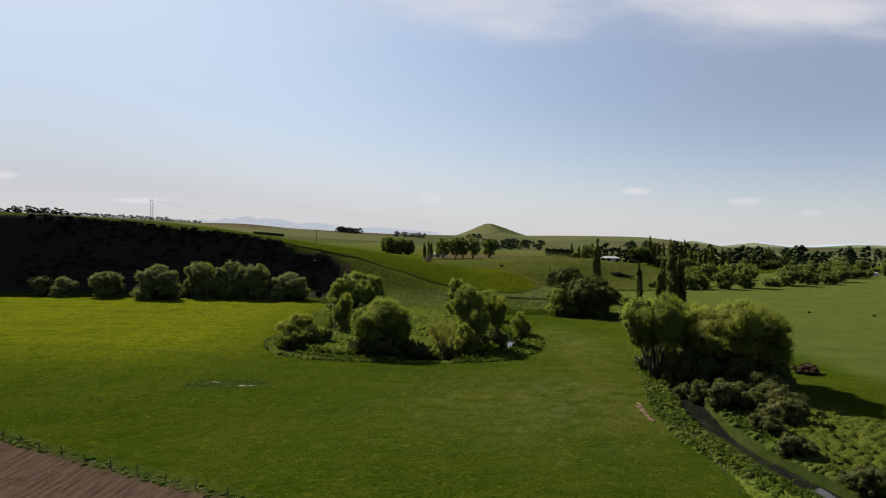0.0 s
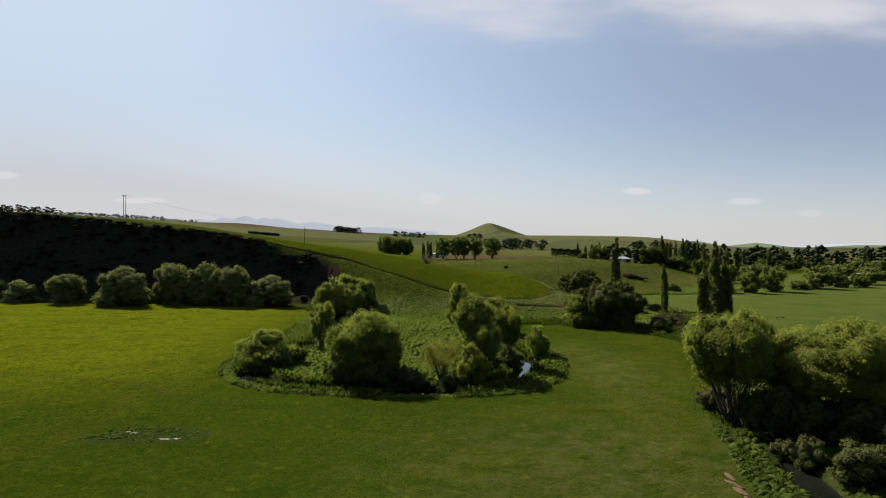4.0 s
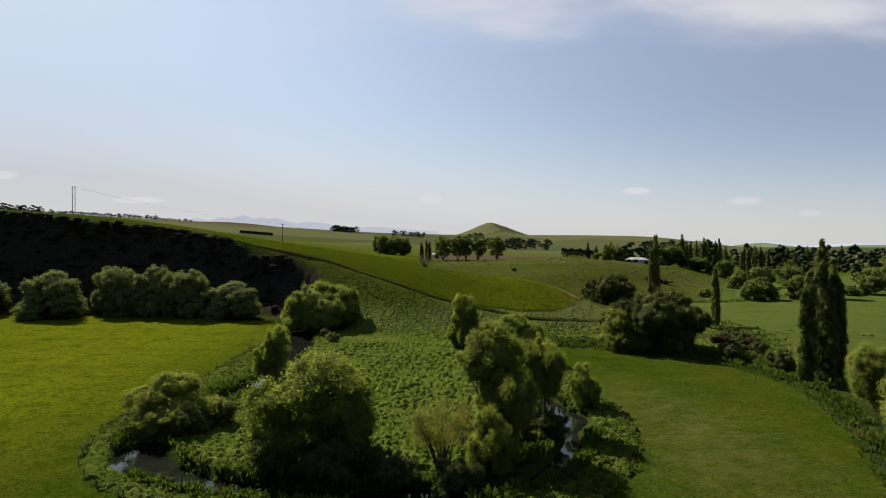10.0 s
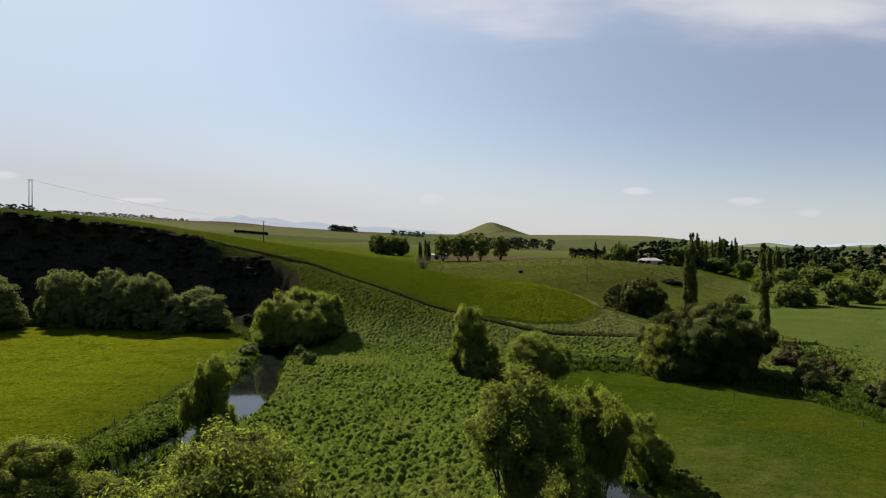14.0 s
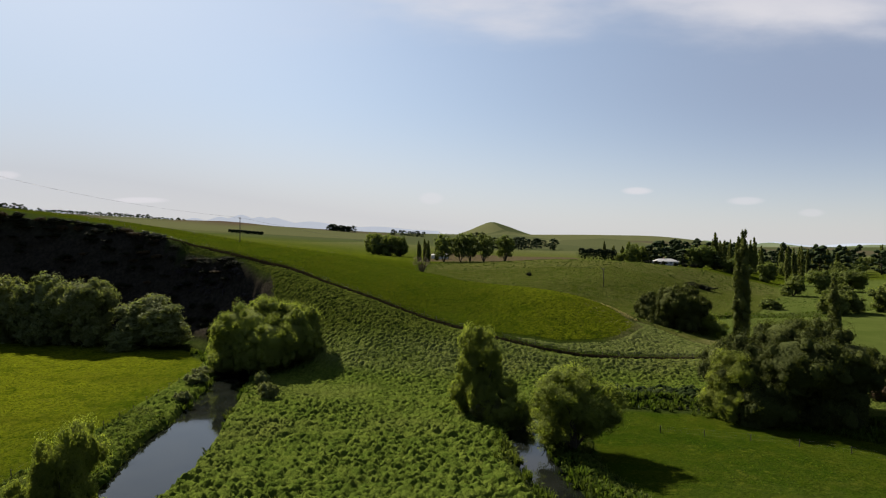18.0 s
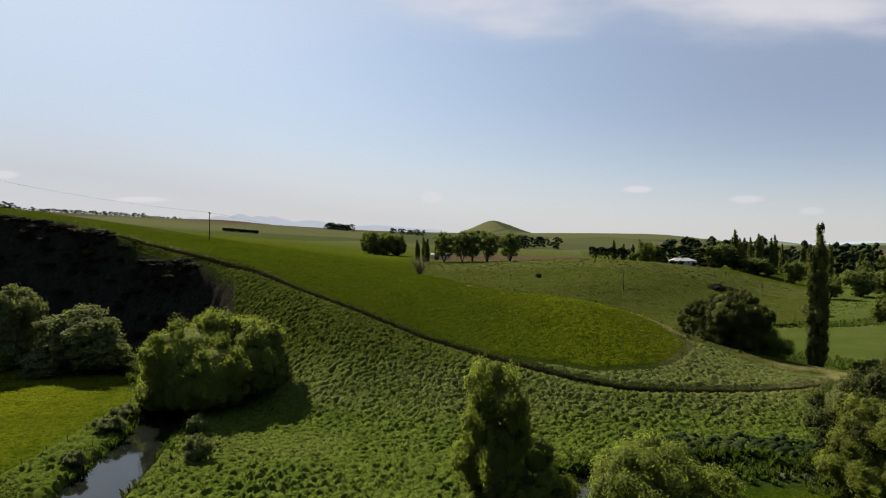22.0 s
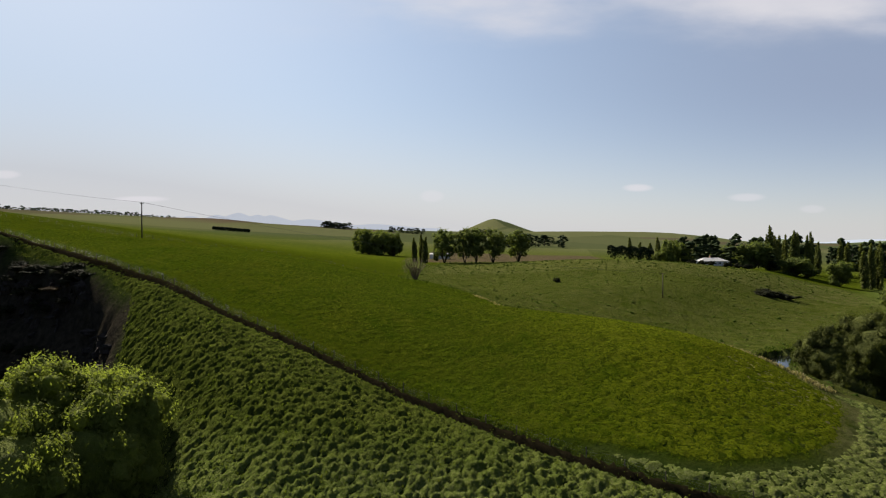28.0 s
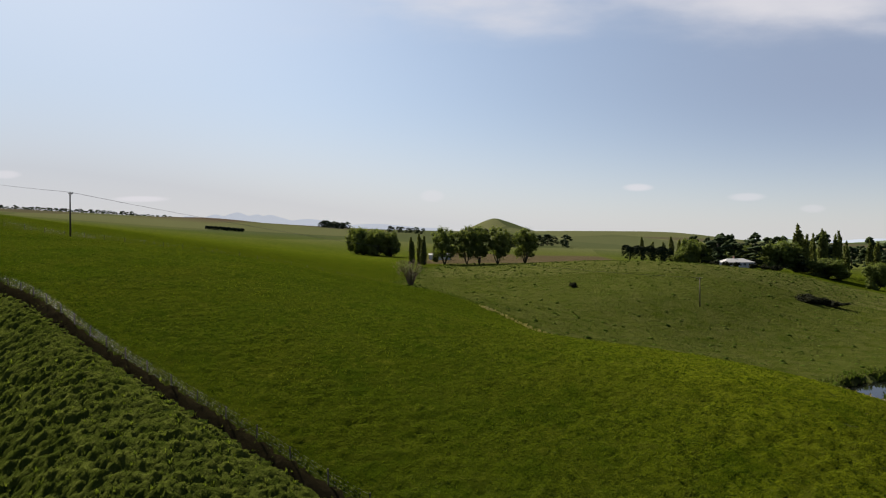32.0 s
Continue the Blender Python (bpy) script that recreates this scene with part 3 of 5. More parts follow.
def ribbon(name, line, half, z, material, label):
    pts = [Vector((*p, z)) for p in line]
    v, f = [], []
    for i, p in enumerate(pts):
        d = (pts[min(i + 1, len(pts) - 1)] - pts[max(i - 1, 0)]).normalized()
        s = Vector((-d.y, d.x, 0)) * half
        v += [p + s, p - s]
    for i in range(len(pts) - 1):
        f.append((2 * i, 2 * i + 1, 2 * i + 3, 2 * i + 2))
    return tagged(part(name, (np.array(v), np.array(f)), material), label, "water", kind="structure")


ribbon("water", STREAM, 6.0, -0.75, M_WATER, "dark still water of a winding stream")
ribbon("water", [p for p in BRANCH if p[1] > 345], 5.0, -1.30, M_WATER, "dark still water of a side stream")


# ---------------------------------------------------------------- grass clumps
def scatter(poly, n, seed, keep=None):
    rng = np.random.default_rng(seed)
    p = np.array(poly)
    lo, hi = p.min(0), p.max(0)
    q = lo + rng.random((n * 4, 2)) * (hi - lo)
    ok = inside(q[:, 0], q[:, 1], list(map(tuple, poly)))
    if keep is not None:
        ok &= keep(q[:, 0], q[:, 1])
    return q[ok][:n]


def domes(name, plan, radius, tall, material, label, seed, sides=7, sink=0.12, long=0.0):
    """Soft rounded grass clumps, all in one mesh."""
    rng = np.random.default_rng(seed)
    n = len(plan)
    prof = np.array([(1.0, -0.35), (0.92, 0.38), (0.52, 0.86)])
    ang = np.arange(sides) / sides * 2 * math.pi
    tx = np.concatenate([np.outer(prof[:, 0], np.cos(ang)).ravel(), [0]])
    ty = np.concatenate([np.outer(prof[:, 0], np.sin(ang)).ravel(), [0]])
    tz = np.concatenate([np.repeat(prof[:, 1], sides), [1.0]])
    k = len(tx)
    r = radius[0] + (radius[1] - radius[0]) * rng.random(n) ** 1.6
    h = r * (tall[0] + (tall[1] - tall[0]) * rng.random(n))
    rot = rng.random(n) * 6.283 if not long else rng.normal(-0.25, 0.4, n)
    jit = 1 + 0.34 * (rng.random((n, k)) - 0.5) * 2
    st = 0.8 + 0.5 * rng.random((n, 1)) + long * rng.random((n, 1))
    ux, uy = tx * jit * st, ty * jit
    x = plan[:, :1] + r[:, None] * (ux * np.cos(rot)[:, None] - uy * np.sin(rot)[:, None])
    y = plan[:, 1:] + r[:, None] * (ux * np.sin(rot)[:, None] + uy * np.cos(rot)[:, None])
    z = (land(plan[:, 0], plan[:, 1]) - sink)[:, None] + h[:, None] * tz * (0.8 + 0.4 * rng.random((n, k)))
    f = []
    for a in range(2):
        for j in range(sides):
            b0, b1 = a * sides + j, a * sides + (j + 1) % sides
            f += [(b0, b1, b1 + sides), (b0, b1 + sides, b0 + sides)]
    f += [(2 * sides + j, 2 * sides + (j + 1) % sides, k - 1) for j in range(sides)]
    faces = (np.array(f)[None] + (np.arange(n) * k)[:, None, None]).reshape(-1, 3)
    ob = part(name, (np.stack([x, y, z], -1).reshape(-1, 3), faces), material, smooth=True)
    return tagged(ob, label, "grass", kind="stuff")


def sprays(name, plan, size, blades, material, label, seed, lean=0.75, category="grass"):
    """Clumps of arching blades, all in one mesh."""
    rng = np.random.default_rng(seed)
    n = len(plan) * blades
    c = np.repeat(np.column_stack([plan, land(plan[:, 0], plan[:, 1])]), blades, 0)
    s = np.repeat(size[0] + (size[1] - size[0]) * rng.random(len(plan)), blades) * (0.6 + 0.5 * rng.random(n))
    a = rng.random(n) * 6.283
    out = lean * rng.random(n)
    d = np.stack([np.cos(a), np.sin(a), np.zeros(n)], 1)
    side = np.stack([-np.sin(a), np.cos(a), np.zeros(n)], 1) * (s * 0.055)[:, None]
    up = np.array([0, 0, 1.0])
    p0 = c + d * (s * 0.10)[:, None] - up * 0.1
    p1 = c + d * (s * (0.12 + out * 0.55))[:, None] + up * (s * 0.66)[:, None]
    p2 = c + d * (s * (0.15 + out * 1.05))[:, None] + up * (s * (0.98 - out * 0.5))[:, None]
    v = np.stack([p0 - side, p0 + side, p1 + side * 1.3, p1 - side * 1.3, p2], 1).reshape(-1, 3)
    b = (np.arange(n) * 5)[:, None]
    f = np.concatenate([b + np.array([[0, 1, 2]]), b + np.array([[0, 2, 3]]), b + np.array([[3, 2, 4]])])
    return tagged(part(name, (v, f), material), label, category, kind="stuff")


def clear_pools(q):
    """Drops plants that would stand before the open pools."""
    ok = np.ones(len(q), bool)
    for cx, cy, r in POOLS:
        ok &= np.hypot(q[:, 0] - cx, (q[:, 1] - cy + 1.5) * 0.9) > r
    return q[ok]


def off_water(x, y):
    return (polyline_distance(x, y, STREAM)[0] > 3.6) & (polyline_distance(x, y, BRANCH)[0] > 3.6)


def along_bank(line, lo, hi, n, seed, wet=3.6):
    rng = np.random.default_rng(seed)
    p = np.array(line)
    i = rng.integers(0, len(p) - 1, n)
    t = rng.random((n, 1))
    q = p[i] * (1 - t) + p[i + 1] * t
    d = p[i + 1] - p[i]
    d /= np.linalg.norm(d, axis=1)[:, None]
    s = (lo + (hi - lo) * rng.random(n)) * rng.choice([-1, 1], n)
    q = q + np.stack([-d[:, 1], d[:, 0]], 1) * s[:, None]
    return q[(polyline_distance(q[:, 0], q[:, 1], STREAM)[0] > wet) & (polyline_distance(q[:, 0], q[:, 1], BRANCH)[0] > wet)]


slope = [*FENCE_LINE[4:], (86, 306), (96, 292), (80, 275), (60, 270), (30, 266), (0, 257), (-20, 257), (-35, 257), (-42, 285), (-42, 316), (-44, 324), *[(x + 1, y + 0.6) for x, y in RIM[:5]]]
TONGUE = [(-33, 263), (12, 263), (13, 240), (18, 205), (20, 186), (16, 170), (7, 160), (-28, 162), (-37, 172), (-38, 186), (-35, 203), (-31, 222)]


def paddock_tone(x, y):
    """The paddock's colour is darker towards its upper end."""
    return 0.42 - 0.42 * smooth01((x - 5) / 34) + 0.12 * waves(x, y, 60, 0.7)


def upper_slope(x, y):
    return 0.95 * smooth01((land(x, y, False) - 4.0) / 6.0)


def straw_slope(x, y):
    """Bleached tussock on the middle of the slope."""
    z = land(x, y, False)
    return 0.48 * smooth01((z - 0.6) / 2.0) * (1 - smooth01((z - 6.0) / 4.0)) * (0.75 + 0.25 * waves(x, y, 19, 1.1))


def low_only(x, y):
    return off_water(x, y) & (land(x, y, False) < 4.5)


def hummocks(x, y, sx, sy, seed):
    """Height and tone of rounded hummocks packed in a loose grid."""
    rng = np.random.default_rng(seed)
    off = rng.random((64, 64, 4))
    cx, cy = np.floor(x / sx).astype(int), np.floor(y / sy).astype(int)
    top, tone = np.zeros(x.shape), np.zeros(x.shape)
    for dx in (-1, 0, 1):
        for dy in (-1, 0, 1):
            o = off[(cx + dx) % 64, (cy + dy) % 64]
            px, py = (cx + dx + 0.15 + 0.7 * o[..., 0]) * sx, (cy + dy + 0.15 + 0.7 * o[..., 1]) * sy
            r2 = ((x - px) / (sx * 0.66)) ** 2 + ((y - py) / (sy * 0.66)) ** 2
            h = np.clip(1 - r2, 0, 1) ** 0.75 * (0.40 + 0.60 * o[..., 2])
            tone = np.where(h > top, o[..., 3], tone)
            top = np.maximum(top, h)
    return top, tone


def tussock_mat(name, poly, step, sx, sy, tall, label, seed, material=None, more=(), sink=0.14):
    p = np.array(poly)
    xs, ys = np.arange(p[:, 0].min() - 1, p[:, 0].max() + 1, step), np.arange(p[:, 1].min() - 1, p[:, 1].max() + 1, step)
    gx, gy = np.meshgrid(xs, ys)
    x, y = gx.ravel(), gy.ravel()
    rng = np.random.default_rng(seed)
    edge = signed(x, y, list(map(tuple, poly)))
    wet = np.minimum(polyline_distance(x, y, STREAM)[0], polyline_distance(x, y, BRANCH)[0])
    fade = smooth01(edge / 1.6) * smooth01((wet - 3.4) / 1.2)
    u, v = x + 0.5 * waves(x, y, 7, seed), y + 0.4 * waves(y, x, 6, seed + 2)
    h, tone = hummocks(u, v, sx, sy, seed)
    h2, tone2 = hummocks(u + 40, v - 13, sx * 0.45, sy * 0.5, seed + 1)
    z = land(x, y) - sink + fade * (tall * h * (0.75 + 0.35 * waves(x, y, 31, 2.2)) + tall * 0.42 * h2) + 0.13 * tall * rng.normal(0, 1, x.shape) * fade
    i = np.arange(len(x)).reshape(gx.shape)
    f = np.stack([i[:-1, :-1], i[:-1, 1:], i[1:, 1:], i[1:, :-1]], -1).reshape(-1, 4)
    f = f[(fade[f] > 0.02).all(1)]
    used = np.unique(f)
    back = np.zeros(len(x), int)
    back[used] = np.arange(len(used))
    ob = part(name, (np.stack([x, y, z], 1)[used], back[f]), material or M_MAT, smooth=True)
    for key, val in (("tone", 0.7 * tone + 0.3 * tone2), *((q, w(x, y) if callable(w) else np.full(len(x), w)) for q, w in more)):
        a = ob.data.attributes.new(key, "FLOAT", "POINT")
        a.data.foreach_set("value", val[used].astype(np.float32))
    return tagged(ob, label, "grass", kind="stuff")


tussock_mat("tussock_slope", slope, 0.21, 1.10, 0.66, 0.62, "green and straw tussocks covering the spur's slope", 11, None, (("upper", upper_slope), ("straw", straw_slope)))
tussock_mat("tussock_flat", TONGUE, 0.24, 1.35, 1.0, 1.0, "rank green tussocks on the river meander's tongue", 12)
tussock_mat("tussock_tip", TIP, 0.22, 0.95, 0.75, 0.42, "bleached straw tussock round the paddock's tip", 17, None, (("straw", 0.5),))
sprays("tussock_clumps", scatter(slope, 3600, 71, low_only), (0.22, 0.55), 8, M_CLUMP, "close-set arching tussock clumps on the spur's slope", 72, 0.9)
sprays("tussock_clumps", scatter(TONGUE, 4500, 73, off_water), (0.22, 0.55), 8, M_CLUMP, "close-set arching tussock clumps on the meander's tongue", 74, 0.9)
sprays("tussock_blades", scatter(slope, 1200, 51, low_only), (0.3, 0.6), 7, M_TUSSOCK, "arching straw-tipped tussock grass on the slope", 52)
sprays("tussock_blades", scatter(slope, 9000, 95, lambda x, y: land(x, y, False) > 3.0), (0.16, 0.40), 6, M_CLUMP, "short dark tussock blades on the upper slope", 96, 0.9)
sprays("tussock_blades", scatter(slope, 5500, 97, lambda x, y: (land(x, y, False) > 1.5) & (land(x, y, False) < 17)), (0.25, 0.55), 8, M_TUSSOCK, "straw-tipped tussock clumps on the spur's slope", 98, 0.8)
sprays("tussock_blades", scatter(TONGUE, 1500, 53, off_water), (0.3, 0.6), 7, M_TUSSOCK, "rank arching grass on the meander's tongue", 54)
NEAR_PASTURE = [(-140, 150), (-62, 93), (-24, 71), (20, 47), (33, 66), (37, 107), (46, 148), (64, 195), (60, 226), (36, 240), (32, 182), (18, 152), (-17, 148), (-43, 159), (-51, 190), (-50, 260), (-60, 315), (-140, 322)]
tussock_mat("pasture_sward", NEAR_PASTURE, 0.55, 1.5, 1.2, 0.15, "short uneven sward of the grazed pasture", 91, M_GROUND, (("sunny_yellow", sunny_yellow_at), ("dry", dry_at), ("rank", worn_at)), 0.04)
sprays("pasture_tufts", scatter(NEAR_PASTURE, 26000, 55), (0.12, 0.32), 4, M_PASTURE, "small uneven tufts in the grazed pasture", 56, 1.1)
BANK_GROWTH = [(60, 262), (66, 250), (76, 240), (84, 224), (95, 226), (104, 250), (110, 284), (104, 300), (96, 291), (80, 273)]
tussock_mat("tussock_bank", BANK_GROWTH, 0.32, 1.5, 1.2, 0.8, "rough tussock bank between willow and side stream", 18, None, (("upper", 0.5), ("straw", 0.25)))
FAR_BANK = [(45, 119), (47.2, 104), (45.2, 90), (46.2, 75), (51, 50), (60, 30), (76, 40), (72, 80), (70, 104), (66, 118)]
tussock_mat("tussock_bank", FAR_BANK, 0.34, 1.5, 1.2, 0.95, "lush hummocky growth on the stream's far bank", 20, None, (("upper", 0.8),))
NEAR_BANK = [(38.5, 122), (40.8, 106), (39.5, 90), (40.5, 72), (44, 50), (37, 50), (34, 68), (35.5, 88), (36.5, 108)]
tussock_mat("tussock_bank", NEAR_BANK, 0.30, 1.1, 0.9, 0.5, "rank grass on the stream's near bank", 22)
SPUR_PASTURE = [*[(x + 0.1, y + 0.15) for x, y in FENCE_LINE[4:31]], *TIP[:7], (42, 332), (33, 364), (16, 404), (-2, 438), (-60, 402), (-90, 385)]
tussock_mat("pasture_sward", SPUR_PASTURE, 0.33, 1.05, 0.75, 0.27, "uneven grazed sward of the hill paddock", 92, M_GROUND, (("sunny_yellow", lambda x, y: 0.18 + 0.50 * smooth01((x - 2) / 36)), ("hill", paddock_tone)), 0.06)
sprays("pasture_tufts", scatter(SPUR_PASTURE, 30000, 57), (0.14, 0.36), 4, M_HILLGRASS, "small uneven tufts on the hill paddock", 58, 1.1)
PADDOCK_EDGE = smooth_line([(12, 410), (22, 388), (31, 364), (37, 341), (44, 326), (51, 311)], 4)
sprays("uncut_edge", along_bank(PADDOCK_EDGE, 0.0, 1.5, 800, 65), (0.3, 0.65), 8, M_STRAW, "pale uncut grass along the paddock edge", 66)
bank = [(p[0], p[1]) for p in STREAM if p[1] > 60 and p[0] > -60]


STRIP = [*MEANDER[6:], (14, 246), (14, 225), (18, 206), (21, 188), (18, 170), (8, 158), (-8, 155), (-28, 160), (-38, 170), (-40, 186), (-37, 203), (-34, 222), (-36, 245)]
tussock_mat("tussock_strip", STRIP, 0.28, 1.15, 0.9, 0.75, "hummocky rank grass along the stream bank", 19, None, (("upper", 0.35),))
NORTH_STRIP = [(-50, 256), (-52.5, 293), (-57, 316), (-51, 312), (-42, 290), (-38, 268), (-34, 248), (-40, 246)]
tussock_mat("tussock_strip", NORTH_STRIP, 0.28, 1.15, 0.9, 0.75, "hummocky rank grass beside the wide water", 21, None, (("upper", 0.2),))
domes("bank_clumps", clear_pools(scatter(STRIP, 3600, 21, lambda x, y: polyline_distance(x, y, STREAM)[0] > 2.9)), (0.18, 0.62), (0.6, 1.15), M_BANK, "deep green grass clumps along the stream bank", 13, 7, 0.05, 0.4)
sprays("bank_blades", clear_pools(scatter(STRIP, 4200, 83, lambda x, y: polyline_distance(x, y, STREAM)[0] > 2.9)), (0.4, 0.95), 10, M_CLUMP, "arching rank grass along the stream bank", 84, 1.1)
sprays("bank_blades", along_bank([p for p in bank if p[1] < 260 and p[0] > 30], 3.2, 7.5, 3000, 85, 3.1), (0.4, 1.0), 10, M_BANK, "deep green rank grass on the lower stream bank", 86, 1.0)
sprays("bank_reeds", clear_pools(along_bank([p for p in bank if p[1] > 118], 1.9, 4.2, 2600, 87, wet=1.9)), (0.9, 1.7), 12, M_BANK, "tall dark reeds crowding the water's edge", 88, 0.7)
domes("bank_clumps", along_bank([p for p in STREAM if 45 < p[1] < 128 and p[0] > 30], 3.0, 7.5, 1500, 33, 2.9), (0.3, 0.8), (0.6, 1.1), M_BANK, "dark green clumps crowding the lower stream", 34, 7, 0.05, 0.3)
sprays("bank_blades", along_bank(BRANCH, 0.5, 7.0, 2600, 22, 0.4), (0.5, 1.2), 10, M_BANK, "deep green rank grass along the side stream", 14, 1.0)
domes("blue_tussock", scatter([(24, 264), (28, 274), (52, 273), (72, 270), (60, 262), (44, 266)], 620, 23, off_water), (0.35, 0.85), (0.75, 1.1), M_REED, "dark bluish tussocks on the bank above the ditch", 15)
tussock_mat("knoll_sward", [(52, 313), (44, 333), (35, 365), (18, 405), (0, 440), (-12, 470), (-2, 510), (60, 520), (150, 520), (190, 500), (130, 405), (95, 385), (75, 360), (80, 330)], 0.6, 1.5, 1.3, 0.28, "uneven grazed sward of the knoll", 93, M_GROUND, (("sunny_yellow", 0.3), ("hill", 0.9), ("rank", 0.35), ("dry", 0.10)), 0.05)
domes("knoll_tufts", scatter(KNOLL_AREA, 3600, 24, off_water), (0.25, 0.75), (0.5, 0.9), M_BANK, "scattered dark grass tufts on the grazed knoll", 16)
sprays("knoll_grass", scatter(KNOLL_AREA, 7000, 67, off_water), (0.2, 0.5), 5, M_CLUMP, "sparse rough grass on the grazed knoll", 68, 1.0)
sprays("bank_reeds", clear_pools(along_bank(bank, 3.2, 6.2, 900, 25)), (0.7, 1.5), 16, M_BANK, "arching reeds beside the water", 26)
domes("ditch_growth", scatter([(105, 302), (105, 298), (128, 280), (164, 255), (330, 148), (330, 152), (164, 259), (128, 284)], 420, 27), (0.5, 1.1), (0.6, 1.1), M_BANK, "rough growth along a field ditch", 28)
# strip below the fence, coloured as dark as its shaded face
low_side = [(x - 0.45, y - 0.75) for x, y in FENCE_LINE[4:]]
domes("fence_bank", along_bank(low_side, 0.0, 0.7, 2600, 61), (0.12, 0.28), (0.5, 0.9), M_SHADEBANK, "rough strip below the fence, darkened for its shade", 62, 7, 0.02)


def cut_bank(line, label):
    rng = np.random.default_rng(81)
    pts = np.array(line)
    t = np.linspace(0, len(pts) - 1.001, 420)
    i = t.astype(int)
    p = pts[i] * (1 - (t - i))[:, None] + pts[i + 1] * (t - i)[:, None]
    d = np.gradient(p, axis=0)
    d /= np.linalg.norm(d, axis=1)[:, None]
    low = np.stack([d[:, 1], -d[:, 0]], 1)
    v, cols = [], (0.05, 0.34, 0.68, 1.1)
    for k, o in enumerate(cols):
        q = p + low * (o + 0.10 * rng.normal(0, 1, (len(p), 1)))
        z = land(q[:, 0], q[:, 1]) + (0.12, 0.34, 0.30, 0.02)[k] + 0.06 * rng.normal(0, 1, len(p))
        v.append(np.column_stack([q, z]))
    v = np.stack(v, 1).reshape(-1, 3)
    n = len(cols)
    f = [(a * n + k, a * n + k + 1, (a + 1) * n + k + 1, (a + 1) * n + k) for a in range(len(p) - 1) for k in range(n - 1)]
    return tagged(part("bank", (v, np.array(f)), M_SHADEBANK), label, "bank", kind="structure")


cut_bank(FENCE_LINE[4:], "cut bank below the fence with shade in its colour")
hayline = along_bank(FENCE_LINE[6:], 0.1, 0.7, 1500, 29)
sprays("fence_grass", hayline, (0.15, 0.34), 7, M_CLUMP, "uncut straw-tipped grass under the fence", 30)
plough_edge = [(-63, 91.5), (-54.5, 86), (-24, 69.5), (20, 45)]
domes("headland_clumps", along_bank([(-150, 156), *plough_edge], 0.2, 1.0, 420, 31), (0.2, 0.5), (0.5, 1.0), M_BANK, "rough grass strip between pasture and ploughed ground", 32)


# ---------------------------------------------------------------- trees
def leaf_cards(centres, outward, size, rng, narrow=0.42, droop=0.0):
    """A pair of crossed-edge leaf sprays at each centre."""
    n = len(centres)
    face = outward / np.linalg.norm(outward, axis=1)[:, None] + rng.normal(0, 0.34, (n, 3))
    a = np.cross(face, rng.normal(0, 1, (n, 3)))
    a /= np.linalg.norm(a, axis=1)[:, None]
    a = a + np.where(face[:, 2:] > -0.2, 1.0, -0.6) * np.array([0, 0, 0.28]) * (1 - 0.5 * droop)
    a /= np.linalg.norm(a, axis=1)[:, None]
    b = np.cross(face, a)
    b /= np.linalg.norm(b, axis=1)[:, None]
    s = (size * (0.55 + 0.9 * rng.random(n)))[:, None]
    a, b = a * s, b * s * narrow
    v = np.stack([centres - a * 0.5, centres + b * 0.5, centres + a * 0.55, centres - b * 0.5], 1).reshape(-1, 3)
    f = np.arange(n * 4).reshape(-1, 4)
    return v, f


def crown_points(rng, n_clump, per, rx, rz, z0, lumpy=0.33, clump=0.30, low=-0.75, lobes=9):
    """Leaves over the billows of an uneven crown: lobes carry clumps, clumps carry leaves."""
    a = (np.arange(lobes) + 0.6 * rng.random(lobes)) * 2.4
    out = 0.30 + 0.32 * rng.random(lobes)
    rise = rng.uniform(max(low + 0.32, -0.62), 0.42, lobes)
    out[0], rise[0] = 0.12, 0.44
    centre = np.stack([np.cos(a) * out * rx, np.sin(a) * out * rx, rise * rz], 1)
    size = np.array([rx, rx, rz]) * (0.40 + 0.16 * rng.random((lobes, 1))) * (1 if lobes < 12 else 0.82)
    k = rng.integers(0, lobes, n_clump * 8)
    d = rng.normal(0, 1, (n_clump * 8, 3))
    d /= np.linalg.norm(d, axis=1)[:, None]
    c = centre[k] + d * size[k] * (1 - 0.4 * lumpy * rng.random((len(k), 1)))
    near = np.stack([np.linalg.norm((c - centre[q]) / size[q], axis=1) + 9.0 * (k == q) for q in range(lobes)], 1).min(1)
    c = c[(near > 0.86) & (c[:, 2] > low * rz)][:n_clump] + np.array([0, 0, z0])
    n_clump = len(c)
    cr = clump * rx * (0.40 + 0.85 * rng.random(n_clump))
    d = rng.normal(0, 1, (n_clump * per, 3))
    d /= np.linalg.norm(d, axis=1)[:, None]
    d[:, 2] = np.abs(d[:, 2]) * np.where(rng.random(n_clump * per) < 0.78, 1, -1)
    r = 0.55 + 0.80 * rng.random(n_clump * per)
    k = np.repeat(np.arange(n_clump), per)
    p = c[k] + d * (r * cr[k])[:, None] * np.array([1, 1, 1.2])
    whole = (p - np.array([0, 0, z0])) / np.array([rx, rx, rz])
    whole /= np.linalg.norm(whole, axis=1)[:, None] + 1e-6
    return p, d * 0.62 + whole * 0.45, c, centre + np.array([0, 0, z0]), size, cr


def ball_mesh(fine):
    bm = bmesh.new()
    bmesh.ops.create_icosphere(bm, subdivisions=fine, radius=1)
    v = np.array([q.co[:] for q in bm.verts])
    f = np.array([[q.index for q in t.verts] for t in bm.faces])
    bm.free()
    return v, f


BALL, TUFT = ball_mesh(3), ball_mesh(2)


